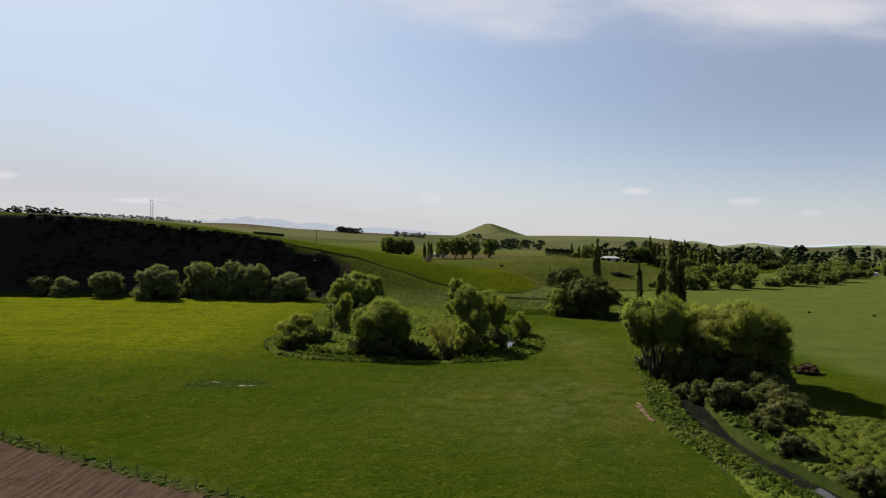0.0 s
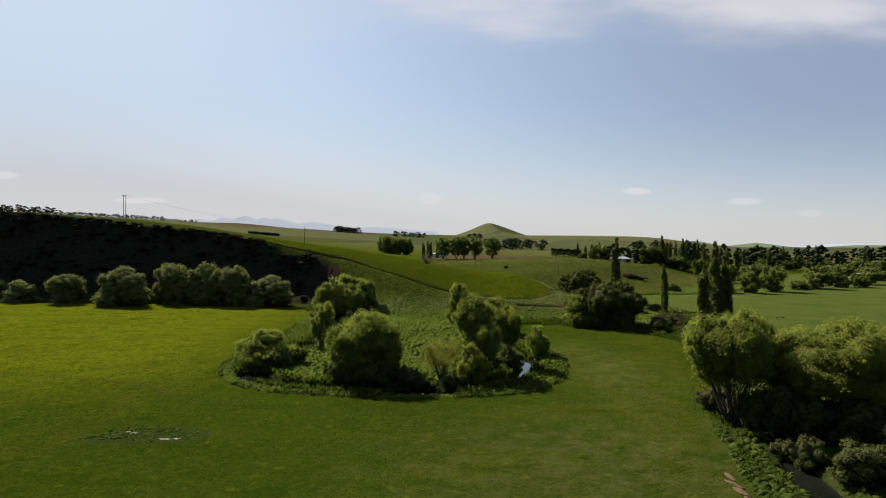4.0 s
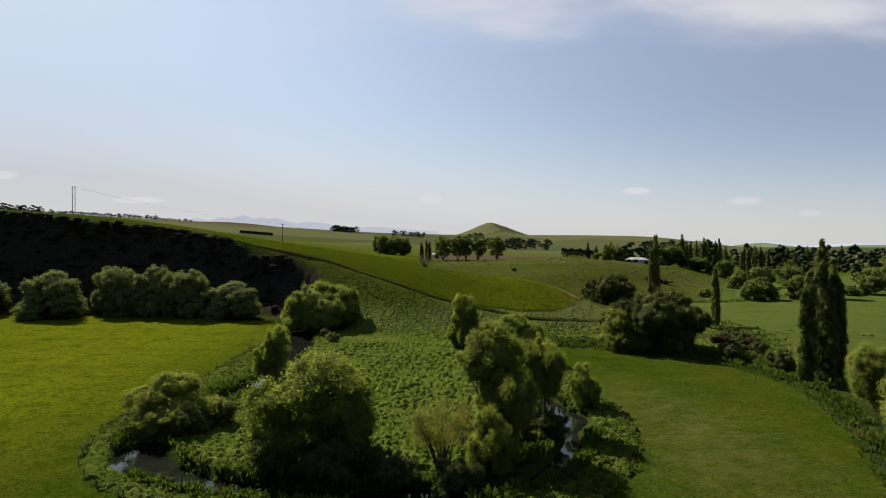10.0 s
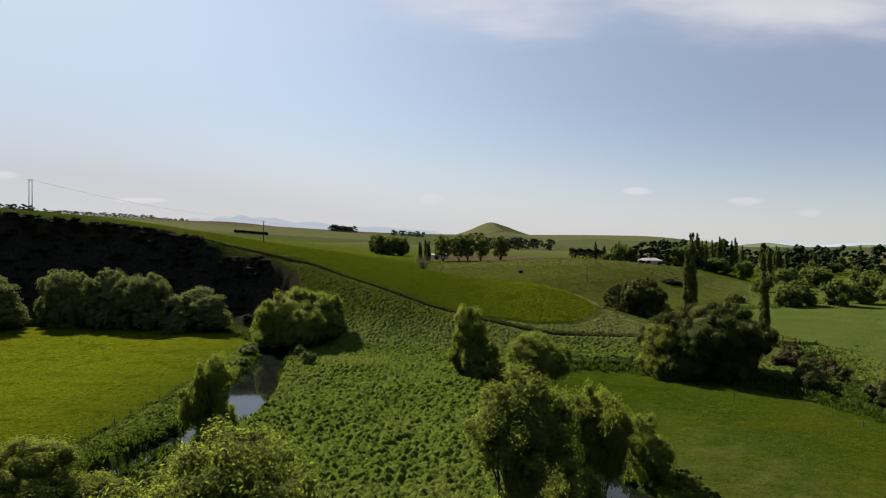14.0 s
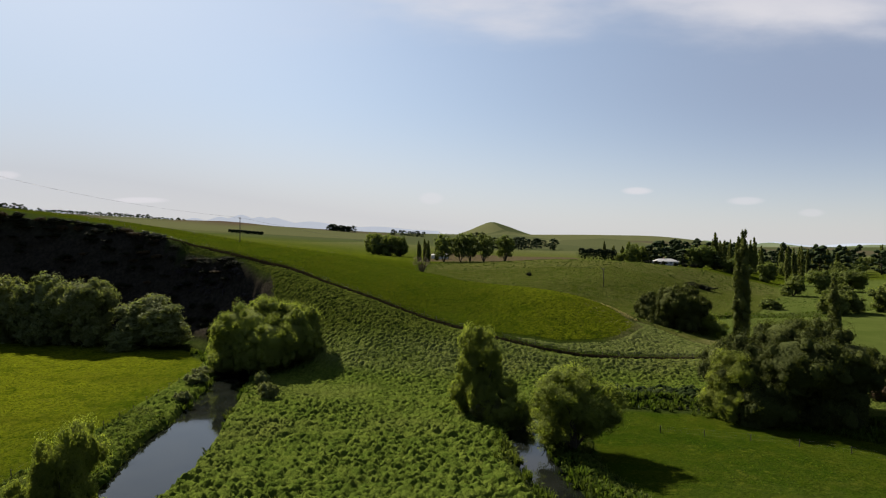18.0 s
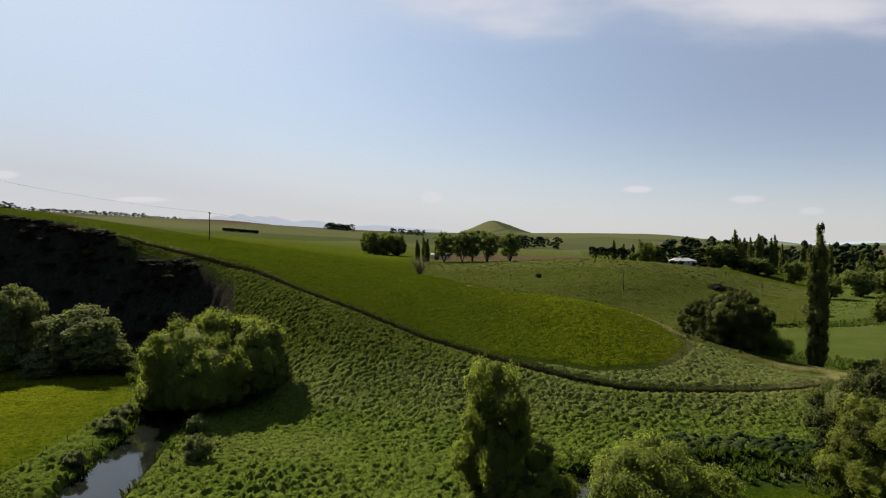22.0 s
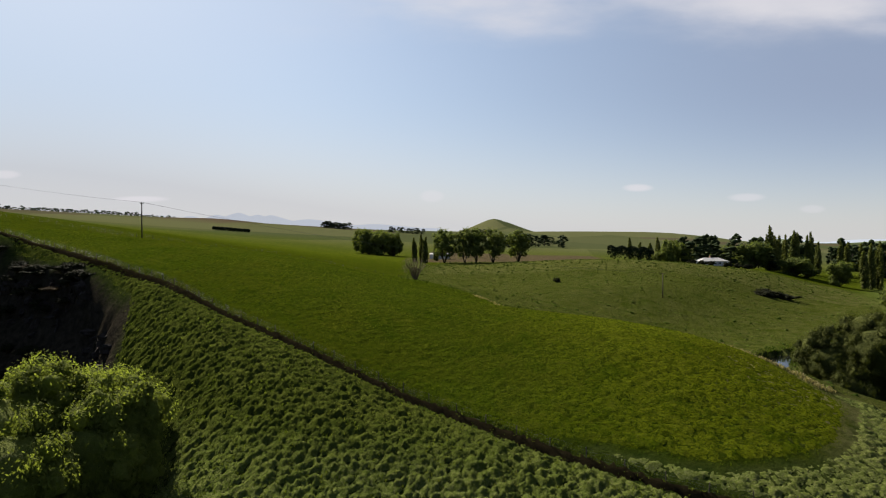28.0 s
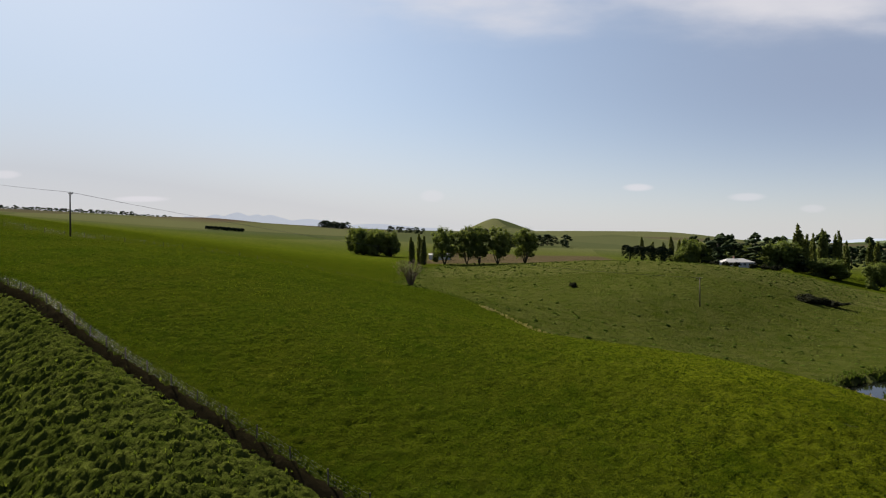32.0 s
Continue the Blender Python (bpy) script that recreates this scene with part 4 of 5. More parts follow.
def clump_bodies(rng, c, radius, tall=1.15, fine=True):
    """The close foliage of each clump, flatter underneath, all in one mesh."""
    v0, f0 = TUFT if fine else ball_mesh(1)
    n, k = len(c), len(v0)
    wob = 1 + 0.22 * rng.normal(0, 1, (n, k))
    v = v0[None] * wob[:, :, None] * radius[:, None, None] * np.array([1, 1, tall])
    v[:, :, 2] = np.where(v[:, :, 2] < 0, v[:, :, 2] * 0.55, v[:, :, 2])
    v = v + c[:, None, :]
    v[:, :, 2] = np.maximum(v[:, :, 2], 0.2)
    return v.reshape(-1, 3), (f0[None] + (np.arange(n) * k)[:, None, None]).reshape(-1, 3)


def lobe_bodies(rng, heart, wide):
    """The close inner foliage of each lobe, uneven all over."""
    v, f = [], []
    for c, s in zip(heart, wide):
        o = Vector(rng.random(3) * 90)
        r = np.array([1 + 0.22 * noise.noise(Vector(q) * 2.1 + o) + 0.16 * noise.noise(Vector(q) * 5.0 + o) for q in BALL[0]])
        q = c + BALL[0] * r[:, None] * s
        q[:, 2] = np.maximum(q[:, 2], 0.35)
        f.append(BALL[1] + sum(len(a) for a in v))
        v.append(q)
    return np.concatenate(v), np.concatenate(f)


def lobe_leaves(rng, heart, wide, n):
    """Leaves all over the lobes' inner foliage."""
    k = rng.integers(0, len(heart), n)
    d = rng.normal(0, 1, (n, 3))
    d /= np.linalg.norm(d, axis=1)[:, None]
    p = heart[k] + d * wide[k] * (0.97 + 0.22 * rng.random((n, 1)))
    clear = np.stack([np.linalg.norm((p - heart[q]) / wide[q], axis=1) for q in range(len(heart))], 1).min(1)
    ok = (clear > 0.95) & (p[:, 2] > 0.3)
    return p[ok], d[ok]


def limb_set(bm, rng, tips, base_r, stems, h):
    """Stems that fork towards the clumps."""
    feet = [(Vector((rng.normal(0, 0.25 * base_r * stems), rng.normal(0, 0.25 * base_r * stems), -0.3))) for _ in range(stems)]
    for i, t in enumerate(tips):
        f = feet[i % stems]
        t = Vector(t)
        m = f.lerp(t, 0.45) + Vector((rng.normal(0, 0.25), rng.normal(0, 0.25), h * 0.07))
        q = f.lerp(t, 0.75) + Vector((rng.normal(0, 0.2), rng.normal(0, 0.2), h * 0.05))
        k = base_r * (1.0 if i < stems else 0.62) * (0.8 + 0.4 * rng.random())
        tube(bm, [f, f.lerp(m, 0.5) + Vector((rng.normal(0, 0.12), rng.normal(0, 0.12), 0.1)), m, q, t], [k, k * 0.82, k * 0.6, k * 0.36, k * 0.10], 6)


FIRST = {}


def plant(kind, build, x, y, h, w, label, category, name, group="", turn=None, z=None, sink=0.15):
    """Puts a tree of a kind at a place, h metres high and w wide; the first of a kind is built, the others copied."""
    ground = land1(x, y) if z is None else z
    rng = random.Random(int(x * 13 + y * 7))
    turn = rng.uniform(0, 360) if turn is None else turn
    if kind not in FIRST:
        e = empty(name, Matrix.Identity(4), label, category, group)
        FIRST[kind] = (e, build(e))
        m0 = FIRST[kind][1]
        e.matrix_basis = pose(x, y, ground - sink, 0, 0, turn) @ Matrix.Diagonal((w / m0[1], w / m0[1], h / m0[0], 1))
        return e
    e, (h0, w0) = FIRST[kind]
    old = e.scale.copy()
    e.scale = (1, 1, 1)
    c = copy_thing(e, pose(x, y, ground - sink, 0, 0, turn) @ Matrix.Diagonal((w / w0, w / w0, h / h0, 1)))
    e.scale = old
    c.name = name
    for key in ("label", "category", "group"):
        if key in c:
            del c[key]
    return tagged(c, label, category, group)


def willow_kind(seed, leaf, stems=4, n_clump=70, per=250, rz=0.54, z0=0.49, size=0.34, droop=0.30, low=-0.98, lumpy=0.32, h=12.0, w=12.0, clump=0.20, lobes=9, body=0.62, narrow=0.42, core=0.5):
    def build(e):
        rng = np.random.default_rng(seed)
        p, d, c, heart, wide, cr = crown_points(rng, n_clump, per, w / 2, h * rz, h * z0, lumpy, clump, low, lobes)
        keep = p[:, 2] > 0.25
        v, f = leaf_cards(p[keep], d[keep], size * 1.25, rng, narrow, droop)
        if body:
            mv, mf = lobe_bodies(rng, heart, wide * body)
            cv, cf = clump_bodies(rng, c, cr * core, fine=n_clump > 40)
            part("foliage_mass", (np.concatenate([mv, cv]), np.concatenate([mf, cf + len(mv)])), leaf, e, "dense inner foliage")
            p2, d2 = lobe_leaves(rng, heart, wide * body, int(n_clump * per * 0.6))
            v2, f2 = leaf_cards(p2, d2, size * 1.25, rng, narrow, droop)
            v, f = np.concatenate([v, v2]), np.concatenate([f, f2 + len(v)])
        part("crown", (v, f), leaf, e)
        bm = bmesh.new()
        limb_set(bm, rng, c[: max(stems * 3, 10)], 0.26 if stems < 8 else 0.15, stems, h)
        part("trunk", bm, M_BARK, e, smooth=True)
        return np.percentile(p[:, 2], 99.6), 2 * np.percentile(np.abs(p[:, 0]), 99)
    return build


def poplar_kind(seed, per, size, leaf=None, h=28.0, w=5.5, plumes=3):
    """A column of several upright plumes side by side."""
    def build(e):
        rng = np.random.default_rng(seed)
        spots = [(0.0, 0.0, 1.0, 0.72)] + [(math.cos(q) * w * 0.26, math.sin(q) * w * 0.26, rng.uniform(0.62, 0.9), 0.55) for q in (2.1 * i + rng.random() for i in range(plumes - 1))]
        c, r = [], []
        for sx, sy, top, wide in spots:
            for u in np.linspace(0.05, 0.95, 19):
                prof = np.interp(u, [0, 0.12, 0.4, 0.75, 1.0], [0.45, 0.8, 1.0, 0.70, 0.28]) * w / 2 * wide
                a = rng.random() * 6.283
                for b in (a, a + 3.1):
                    c.append((sx + math.cos(b) * prof * 0.5, sy + math.sin(b) * prof * 0.5, u * h * top + rng.normal(0, 0.3)))
                    r.append(prof * (0.42 + 0.25 * rng.random()))
        c, r = np.array(c), np.array(r)
        n = len(c)
        k = np.repeat(np.arange(n), per)
        d = rng.normal(0, 1, (n * per, 3))
        d /= np.linalg.norm(d, axis=1)[:, None]
        p = c[k] + d * (r[k] * (0.85 + 0.40 * rng.random(n * per) ** 1.5))[:, None] * np.array([1, 1, 2.3])
        part("crown", leaf_cards(p, d + np.array([0, 0, 0.15]), size, rng, 0.5), leaf or M_POPLAR, e)
        part("foliage_mass", clump_bodies(rng, c, r * 0.74, 2.1, per > 60), leaf or M_POPLAR, e, "dense inner foliage")
        bm = bmesh.new()
        tube(bm, [(0, 0, -0.4), (0.05, 0, 3), (0, 0.1, h * 0.4), (0, 0, h * 0.93)], [0.50, 0.40, 0.24, 0.05], 8)
        for i in range(14):
            q = c[int(i * n / 16)]
            tube(bm, [(0, 0, max(1.2, q[2] - 3.2)), (q[0] * 0.8, q[1] * 0.8, q[2] - 0.8), (q[0] * 1.1, q[1] * 1.1, q[2] + 1.5)], [0.10, 0.07, 0.02], 5)
        part("trunk", bm, M_BARK, e, smooth=True)
        return h, w
    return build


def pine_kind(seed, n_clump, per, size, h=20.0, w=12.0):
    def build(e):
        rng = np.random.default_rng(seed)
        u = 0.08 + 0.88 * rng.random(n_clump)
        prof = np.interp(u, [0.05, 0.35, 0.75, 1.0], [0.80, 1.0, 0.72, 0.2]) * w / 2
        a = rng.random(n_clump) * 6.283
        rr = prof * np.sqrt(rng.random(n_clump))
        c = np.stack([np.cos(a) * rr, np.sin(a) * rr, u * h], 1)
        k = np.repeat(np.arange(n_clump), per)
        d = rng.normal(0, 1, (n_clump * per, 3))
        d /= np.linalg.norm(d, axis=1)[:, None]
        p = c[k] + d * np.array([1.9, 1.9, 1.1]) * (0.5 + 0.5 * rng.random(n_clump * per))[:, None]
        part("crown", leaf_cards(p, d + np.array([0, 0, 0.4]), size, rng, 0.55), M_PINE, e)
        part("foliage_mass", clump_bodies(rng, c, 1.3 + 0.9 * rng.random(n_clump), 0.8, False), M_PINE, e, "dense inner foliage")
        bm = bmesh.new()
        tube(bm, [(0, 0, -0.4), (0.1, 0, h * 0.4), (0, 0.1, h * 0.9)], [0.45, 0.3, 0.06], 7)
        part("trunk", bm, M_BARK, e, smooth=True)
        return h, w
    return build


def bare_kind(seed, h=7.0, w=7.0):
    def build(e):
        rng = np.random.default_rng(seed)
        bm = bmesh.new()
        for i in range(60):
            a, r = rng.random() * 6.283, w / 2 * math.sqrt(rng.random())
            t = (math.cos(a) * r, math.sin(a) * r, h * (0.65 + 0.35 * rng.random()))
            f = (t[0] * 0.08, t[1] * 0.08, -0.2)
            tube(bm, [f, (t[0] * 0.45, t[1] * 0.45, t[2] * 0.5), t], [0.07, 0.045, 0.015], 4)
        part("trunk", bm, M_TWIG, e)
        p, d, c, _, _, _ = crown_points(rng, 24, 60, w / 2, h * 0.42, h * 0.56, 0.4, 0.32, -0.9)
        part("crown", leaf_cards(p, d + np.array([0, 0, 0.8]), 0.45, rng, 0.12), M_TWIG, e, "fine bare twigs")
        return h, w
    return build


KIND = {
    "a": willow_kind(101, M_WILLOW, 4, 190, 290, size=0.19, lobes=12, clump=0.16, body=0.5, core=0.42), "b": willow_kind(102, M_WILLOW, 5, 180, 270, 0.53, 0.52, size=0.20, lobes=12, clump=0.15),
    "c": willow_kind(103, M_WILLOW, 3, 150, 280, 0.50, 0.54, size=0.20, lumpy=0.4, lobes=11, clump=0.17, body=0.5, core=0.42),
    "open": willow_kind(104, M_WILLOW, 9, 170, 270, 0.38, 0.62, 0.21, 0.2, -0.8, 0.28, clump=0.15, lobes=12, body=0.6),
    "high": willow_kind(123, M_WILLOW, 6, 120, 280, 0.24, 0.77, 0.19, 0.2, -0.9, 0.3, 17.0, 9.6, 0.19, 9, 0.55),
    "umbrella": willow_kind(122, M_WILLOW, 12, 300, 260, 0.40, 0.60, 0.23, 0.2, -0.8, 0.28, 16.5, 19.0, 0.105, 18, 0.72),
    "dome": willow_kind(105, M_WILLOW, 6, 440, 270, 0.54, 0.42, 0.22, 0.10, -0.85, 0.3, 14.0, 28.0, 0.082, 19, 0.82, core=0.66),
    "darkdome": willow_kind(121, M_DARKWILLOW, 6, 360, 240, 0.54, 0.42, 0.23, 0.10, -0.9, 0.3, 14.0, 26.0, 0.088, 19, 0.82, core=0.66),
    "silver": willow_kind(106, M_SILVER, 5, 170, 120, 0.55, 0.46, 0.36, 0.1, -0.95, 0.3, clump=0.14, lobes=12), "silver2": willow_kind(107, M_SILVER, 5, 180, 120, 0.56, 0.44, 0.36, 0.1, -0.95, 0.3, clump=0.14, lobes=12),
    "yellow": willow_kind(108, M_YELLOW, 5, 60, 190, 0.42, 0.58, 0.28, 0.1, -0.5, 0.3, body=0, narrow=0.3),
    "shrub": willow_kind(109, M_BUSH, 5, 64, 130, 0.52, 0.45, 0.20, -0.2, -0.7, 0.3, 4.0, 5.0, 0.17), "sshrub": willow_kind(110, M_SILVER, 5, 60, 120, 0.52, 0.45, 0.18, -0.4, -0.7, 0.3, 3.0, 4.0, 0.17),
    "far": willow_kind(111, M_FARLEAF, 2, 86, 44, 0.52, 0.45, 0.62, 0.1, -0.9, 0.28, clump=0.20, lobes=9), "far2": willow_kind(112, M_FARLEAF, 2, 82, 44, 0.50, 0.46, 0.62, 0.1, -0.9, 0.3, clump=0.20, lobes=8),
    "elm": willow_kind(113, M_FARLEAF, 2, 80, 60, 0.42, 0.58, 0.5, 0.0, -0.95, 0.45, 15.0, 10.0, 0.22, body=0.4, core=0.4), "poplar": poplar_kind(114, 260, 0.27), "farpoplar": poplar_kind(115, 18, 0.9),
    "pine": pine_kind(116, 34, 30, 1.2), "pine2": pine_kind(117, 30, 32, 1.3, 22, 14), "bare": bare_kind(118), "gorse": willow_kind(119, M_SCRUB, 4, 26, 40, 0.55, 0.4, 0.32, -0.2, -0.8, 0.35, 2.5, 4.0, lobes=5),
    "red": willow_kind(120, M_RED, 5, 34, 70, 0.5, 0.45, 0.26, -0.3, -0.8, 0.35, 3.0, 5.0, 0.17),
}


def tree(kind, x, y, h, w, label, category="tree", name="willow_tree", group="", **k):
    return plant(kind, KIND[kind], x, y, h, w, label, category, name, group, **k)


G_LOOP, G_ROW, G_RIGHT = "willows on the meander", "willows below the bluff", "willows by the stream"
tree("c", -38, 180, 9.3, 12.5, "bushy green willow leaning over the pool", group=G_LOOP)
tree("a", -14, 162.5, 14, 15.5, "large spreading green willow at the stream's bend", group=G_LOOP)
tree("b", -30, 205, 12.3, 6.8, "narrow upright willow on the bank", group=G_LOOP)
tree("high", 8.0, 172, 17, 9.6, "tall willow with bare lower stems", group=G_LOOP)
tree("open", 16.6, 179.8, 13.5, 7.0, "dense green willow beside the pool", group=G_LOOP)
tree("open", 9.8, 166.6, 11.1, 7.8, "rounded pale green willow by the stream", group=G_LOOP)
tree("c", 7.6, 161.6, 8, 6, "low bright willow on the inner bank", group=G_LOOP)
tree("yellow", 1.8, 160, 10, 8.5, "thin yellowish willow just in leaf", group=G_LOOP)
tree("c", 26, 192, 7.6, 6, "small dark willow on the outer bank", group=G_LOOP)
tree("shrub", 3, 157.5, 4.4, 6, "low bright willow bush at the water's edge", "bush", "willow_bush", G_LOOP)
tree("shrub", -4, 158, 3.6, 5.5, "dark willow bush in the shade of a larger tree", "bush", "willow_bush", G_LOOP)
for x, y, h, w in ((-18, 160.5, 5.0, 6.5), (-12, 158.8, 5.2, 7), (-8.5, 161, 4.6, 6), (-20, 165, 4.5, 6), (-41, 177, 4.2, 5.5), (-35, 176.5, 4.4, 6), (-32, 181, 4, 5), (12, 174, 4.2, 6), (17, 175.5, 4, 5.5), (6, 168, 4, 5.5), (9, 250, 4, 5)):
    tree("shrub", x, y, h, w, "dark low willow growth under a larger tree", "bush", "willow_bush", G_LOOP)
tree("b", 8, 253.5, 14.6, 8.2, "tall leaning willow standing in the tussock", group=G_LOOP)
tree("c", 12, 250, 9, 7.5, "dark lower willow beside a taller one", group=G_LOOP)
tree("a", 19.4, 235.5, 11.2, 12, "rounded willow overhanging the narrow stream", group=G_LOOP)
tree("dome", -38, 295, 15.2, 24.5, "huge domed willow at the foot of the slope", group=G_LOOP)
for x, y, h, w, k in ((-206, 326, 11, 10, "silver"), (-192, 322, 13, 15, "silver2"), (-168, 318, 14, 14, "silver"), (-140, 312, 18, 21, "silver2"), (-128, 327, 14, 12, "silver"),
                      (-121, 323, 20, 16, "silver"), (-105, 320, 20, 16, "silver2"), (-93, 317, 19, 15, "silver"), (-75, 315, 14.5, 19, "silver2")):
    tree(k, x, y + 5, h * 0.93, w, "greyish green willow in a row along the stream", group=G_ROW)
tree("darkdome", 59, 255, 16.3, 25, "massive dark willow over the ditch", group=G_RIGHT)
tree("b", 48.5, 252, 11, 9, "willow with a bright sunlit side", group=G_RIGHT)
tree("darkdome", 66, 326, 13, 18, "broad dark willow behind the spur", group=G_RIGHT)
tree("c", 76, 330, 11, 13, "broad willow behind the spur", group=G_RIGHT)
tree("open", 45.5, 130, 17.5, 13, "many-stemmed tall willow by the stream", group=G_RIGHT)
for x, y, h, w in ((52, 124, 7.5, 9), (58, 121, 7, 10), (65, 122, 6.5, 9), (48, 128, 6, 6)):
    tree("shrub", x, y, h, w, "dark willow growth under taller trees", "bush", "willow_bush", G_RIGHT)
tree("umbrella", 60, 126, 16.4, 21, "broad many-stemmed willow spreading over the stream", group=G_RIGHT)
tree("a", 62, 163, 13, 11, "willow crowding the stream bank", group=G_RIGHT)
tree("c", 70, 172, 12, 11, "willow crowding the stream bank", group=G_RIGHT)
tree("a", 74, 190, 11, 10, "willow crowding the stream bank", group=G_RIGHT)
for x, y, h, w in ((50, 106, 5, 9), (57, 104, 4.5, 8), (54, 98, 4, 7), (47, 118, 4, 5), (60, 112, 5, 8), (48.5, 92, 3, 5), (47, 82, 3, 5), (52, 128, 5, 7), (47.5, 114, 4, 5), (56, 140, 5, 7), (50, 135, 4, 6), (48, 70, 3, 5), (47, 140, 4, 6), (53, 152, 4, 6)):
    tree("shrub", x, y, h, w, "dark green shrub with pale tips on the stream bank", "bush", "bank_shrub", "shrubs on the bank")
tree("red", 80, 136, 2.2, 5, "reddish leafless brush pile in the pasture", "bush", "brush_pile")
for x, y, h, w in ((-28.5, 263.2, 3.2, 3.6), (-33, 275, 3, 3.2), (-30.5, 268.5, 2.2, 2.6), (-46, 276, 2.4, 4.5), (-48, 284, 2, 4), (-43, 262, 2, 3)):
    tree("sshrub", x, y, h, w, "silvery shrub beside the stream", "bush", "bank_shrub", "shrubs on the bank")
G_POP = "poplars by the side stream"
tree("poplar", 79, 312, 30, 5.4, "tall slender dark green poplar", name="poplar_tree", group=G_POP)
tree("poplar", 79.5, 214, 29.5, 6.2, "tall slender poplar with a broad base", name="poplar_tree", group=G_POP)
tree("poplar", 75.6, 211.5, 23, 5.2, "shorter poplar beside a taller one", name="poplar_tree", group=G_POP)
tree("poplar", 82.6, 215, 25.5, 5.2, "dark poplar crowding a taller one", name="poplar_tree", group=G_POP)
tree("poplar", 97, 304, 20.5, 4.6, "ragged young poplar with thin crown", name="poplar_tree", group=G_POP)
for x, y, h, w in ((86, 306, 4, 7), (91, 297, 3.5, 6), (82, 292, 3, 5), (76, 244, 4, 6), (82, 255, 3.5, 5), (88, 268, 3, 6), (72, 238, 4, 6), (78, 226, 4.5, 6), (80, 262, 3, 5), (85, 270, 2.6, 4.5), (90, 277, 2.6, 4), (84, 248, 3, 4.5), (87, 258, 3.4, 5), (94, 284, 2.4, 4)):
    tree("red" if (x + y) % 3 == 0 else "shrub", x, y, h, w, "scrubby bush by the side stream", "bush", "stream_bush", "bushes by the side stream")


# ---------------------------------------------------------------- worn patch and clay scar in the pasture
def stones(spots, material, label, name, group=""):
    for x, y, sx, sy, sz in spots:
        rng = random.Random(int(x * 31 + y))
        bm = bmesh.new()
        bmesh.ops.create_icosphere(bm, subdivisions=3, radius=1)
        o = Vector((rng.uniform(0, 50), rng.uniform(0, 50), 0))
        for v in bm.verts:
            v.co *= 1 + 0.45 * noise.noise(v.co * 1.6 + o)
            v.co = Vector((v.co.x * sx, v.co.y * sy, v.co.z * sz))
        ob = part(name, bm, material, smooth=True)
        ob.matrix_basis = pose(x, y, land1(x, y) + sz * 0.12, 0, 0, rng.uniform(-20, 20))
        tagged(ob, label, "stone" if material == M_STONE else "earth", group)


stones([(-43.5, 126.5, 0.6, 0.35, 0.12), (-37.5, 123.6, 1.3, 0.45, 0.14), (-36.2, 123.9, 0.7, 0.4, 0.12), (-44.6, 127.0, 0.4, 0.3, 0.10)], M_STONE, "flat pale stone bared in the pasture", "flat_stone", "stones in the pasture")
domes("patch_clumps", scatter([(-50, 124), (-46, 129.5), (-36, 129), (-32, 124.5), (-40, 122.5)], 900, 63), (0.14, 0.42), (0.5, 0.9), M_BANK, "coarse dark clumps round a wet patch", 64)
stones([(35.1, 108.6, 0.35, 1.3, 0.2), (34.4, 106.3, 0.3, 1.5, 0.24), (34.2, 103.8, 0.4, 1.5, 0.26), (34.0, 101.3, 0.3, 1.4, 0.24), (33.8, 99, 0.35, 1.2, 0.2)], M_CLAY, "bare orange clay on the crumbling bank", "clay_scar", "bare clay")
# ---------------------------------------------------------------- trees of the middle distance
for x, y, h in ((-52, 712, 19), (-41, 706, 18), (-58, 722, 19), (-33, 716, 18), (-46, 728, 19)):
    tree("far", x, y, h, 17, "leafy broad tree in a small pasture clump", name="clump_tree", group="clump on the pasture")
for x, y, h, w in ((5, 610, 20.5, 14), (17, 612, 21, 12), (24, 614, 21, 12), (34, 610, 20.5, 14), (51, 625, 20, 15)):
    tree("elm", x, y, h, w, "tall tree with a clear stem in a row", name="row_tree", group="row of trees by the brown field")
for x, y, h in ((-13, 600, 15), (-9, 604, 17), (-6, 600, 16), (0, 640, 14)):
    tree("farpoplar", x, y, h, 4.5, "dark slender poplar beside a farm field", name="poplar_tree", group="row of trees by the brown field")
tree("bare", -7, 468, 8.5, 10, "bare twiggy shrub with many stems", "bush", "bare_shrub")
tree("gorse", 49, 485, 2.0, 3, "lone gorse bush on the knoll", "bush", "gorse_bush")
for x, y in ((141, 503), (146, 505), (150, 503), (144, 508)):
    tree("gorse", x, y, 2.6, 8, "dark sprawling gorse bush on the knoll", "bush", "gorse_bush", "gorse on the knoll")
G_MID = "trees of the river plain"
for x, y, h, w in ((172, 415, 12, 15), (188, 412, 13, 16), (207, 424, 16, 19), (252, 452, 15, 22), (276, 470, 11, 16), (292, 470, 10, 15), (162, 408, 11, 12), (320, 500, 13, 20), (236, 445, 6, 14),
                   (148, 430, 5, 10), (305, 520, 14, 18), (360, 560, 15, 20), (225, 520, 14, 18), (255, 540, 14, 20), (200, 505, 12, 15)):
    tree("far" if int(x) % 2 else "far2", x, y, h, w, "rounded willow at the edge of the plain", name="willow_tree", group=G_MID)
rs = random.Random(9)
for i in range(52):
    y = rs.uniform(560, 1150)
    x = y * rs.uniform(0.30, 0.78)
    tree(rs.choice(("far", "far2")), x, y, rs.uniform(8, 18), rs.uniform(11, 24), "distant rounded tree on the plain", name="willow_tree", group=G_MID)
for i in range(84):
    y = rs.uniform(660, 1250)
    x = y * rs.uniform(0.30, 0.80)
    tree(rs.choice(("pine", "pine2")), x, y, rs.uniform(19, 30), rs.uniform(12, 20), "distant dark green spreading pine", name="pine_tree", group="pines on the plain")
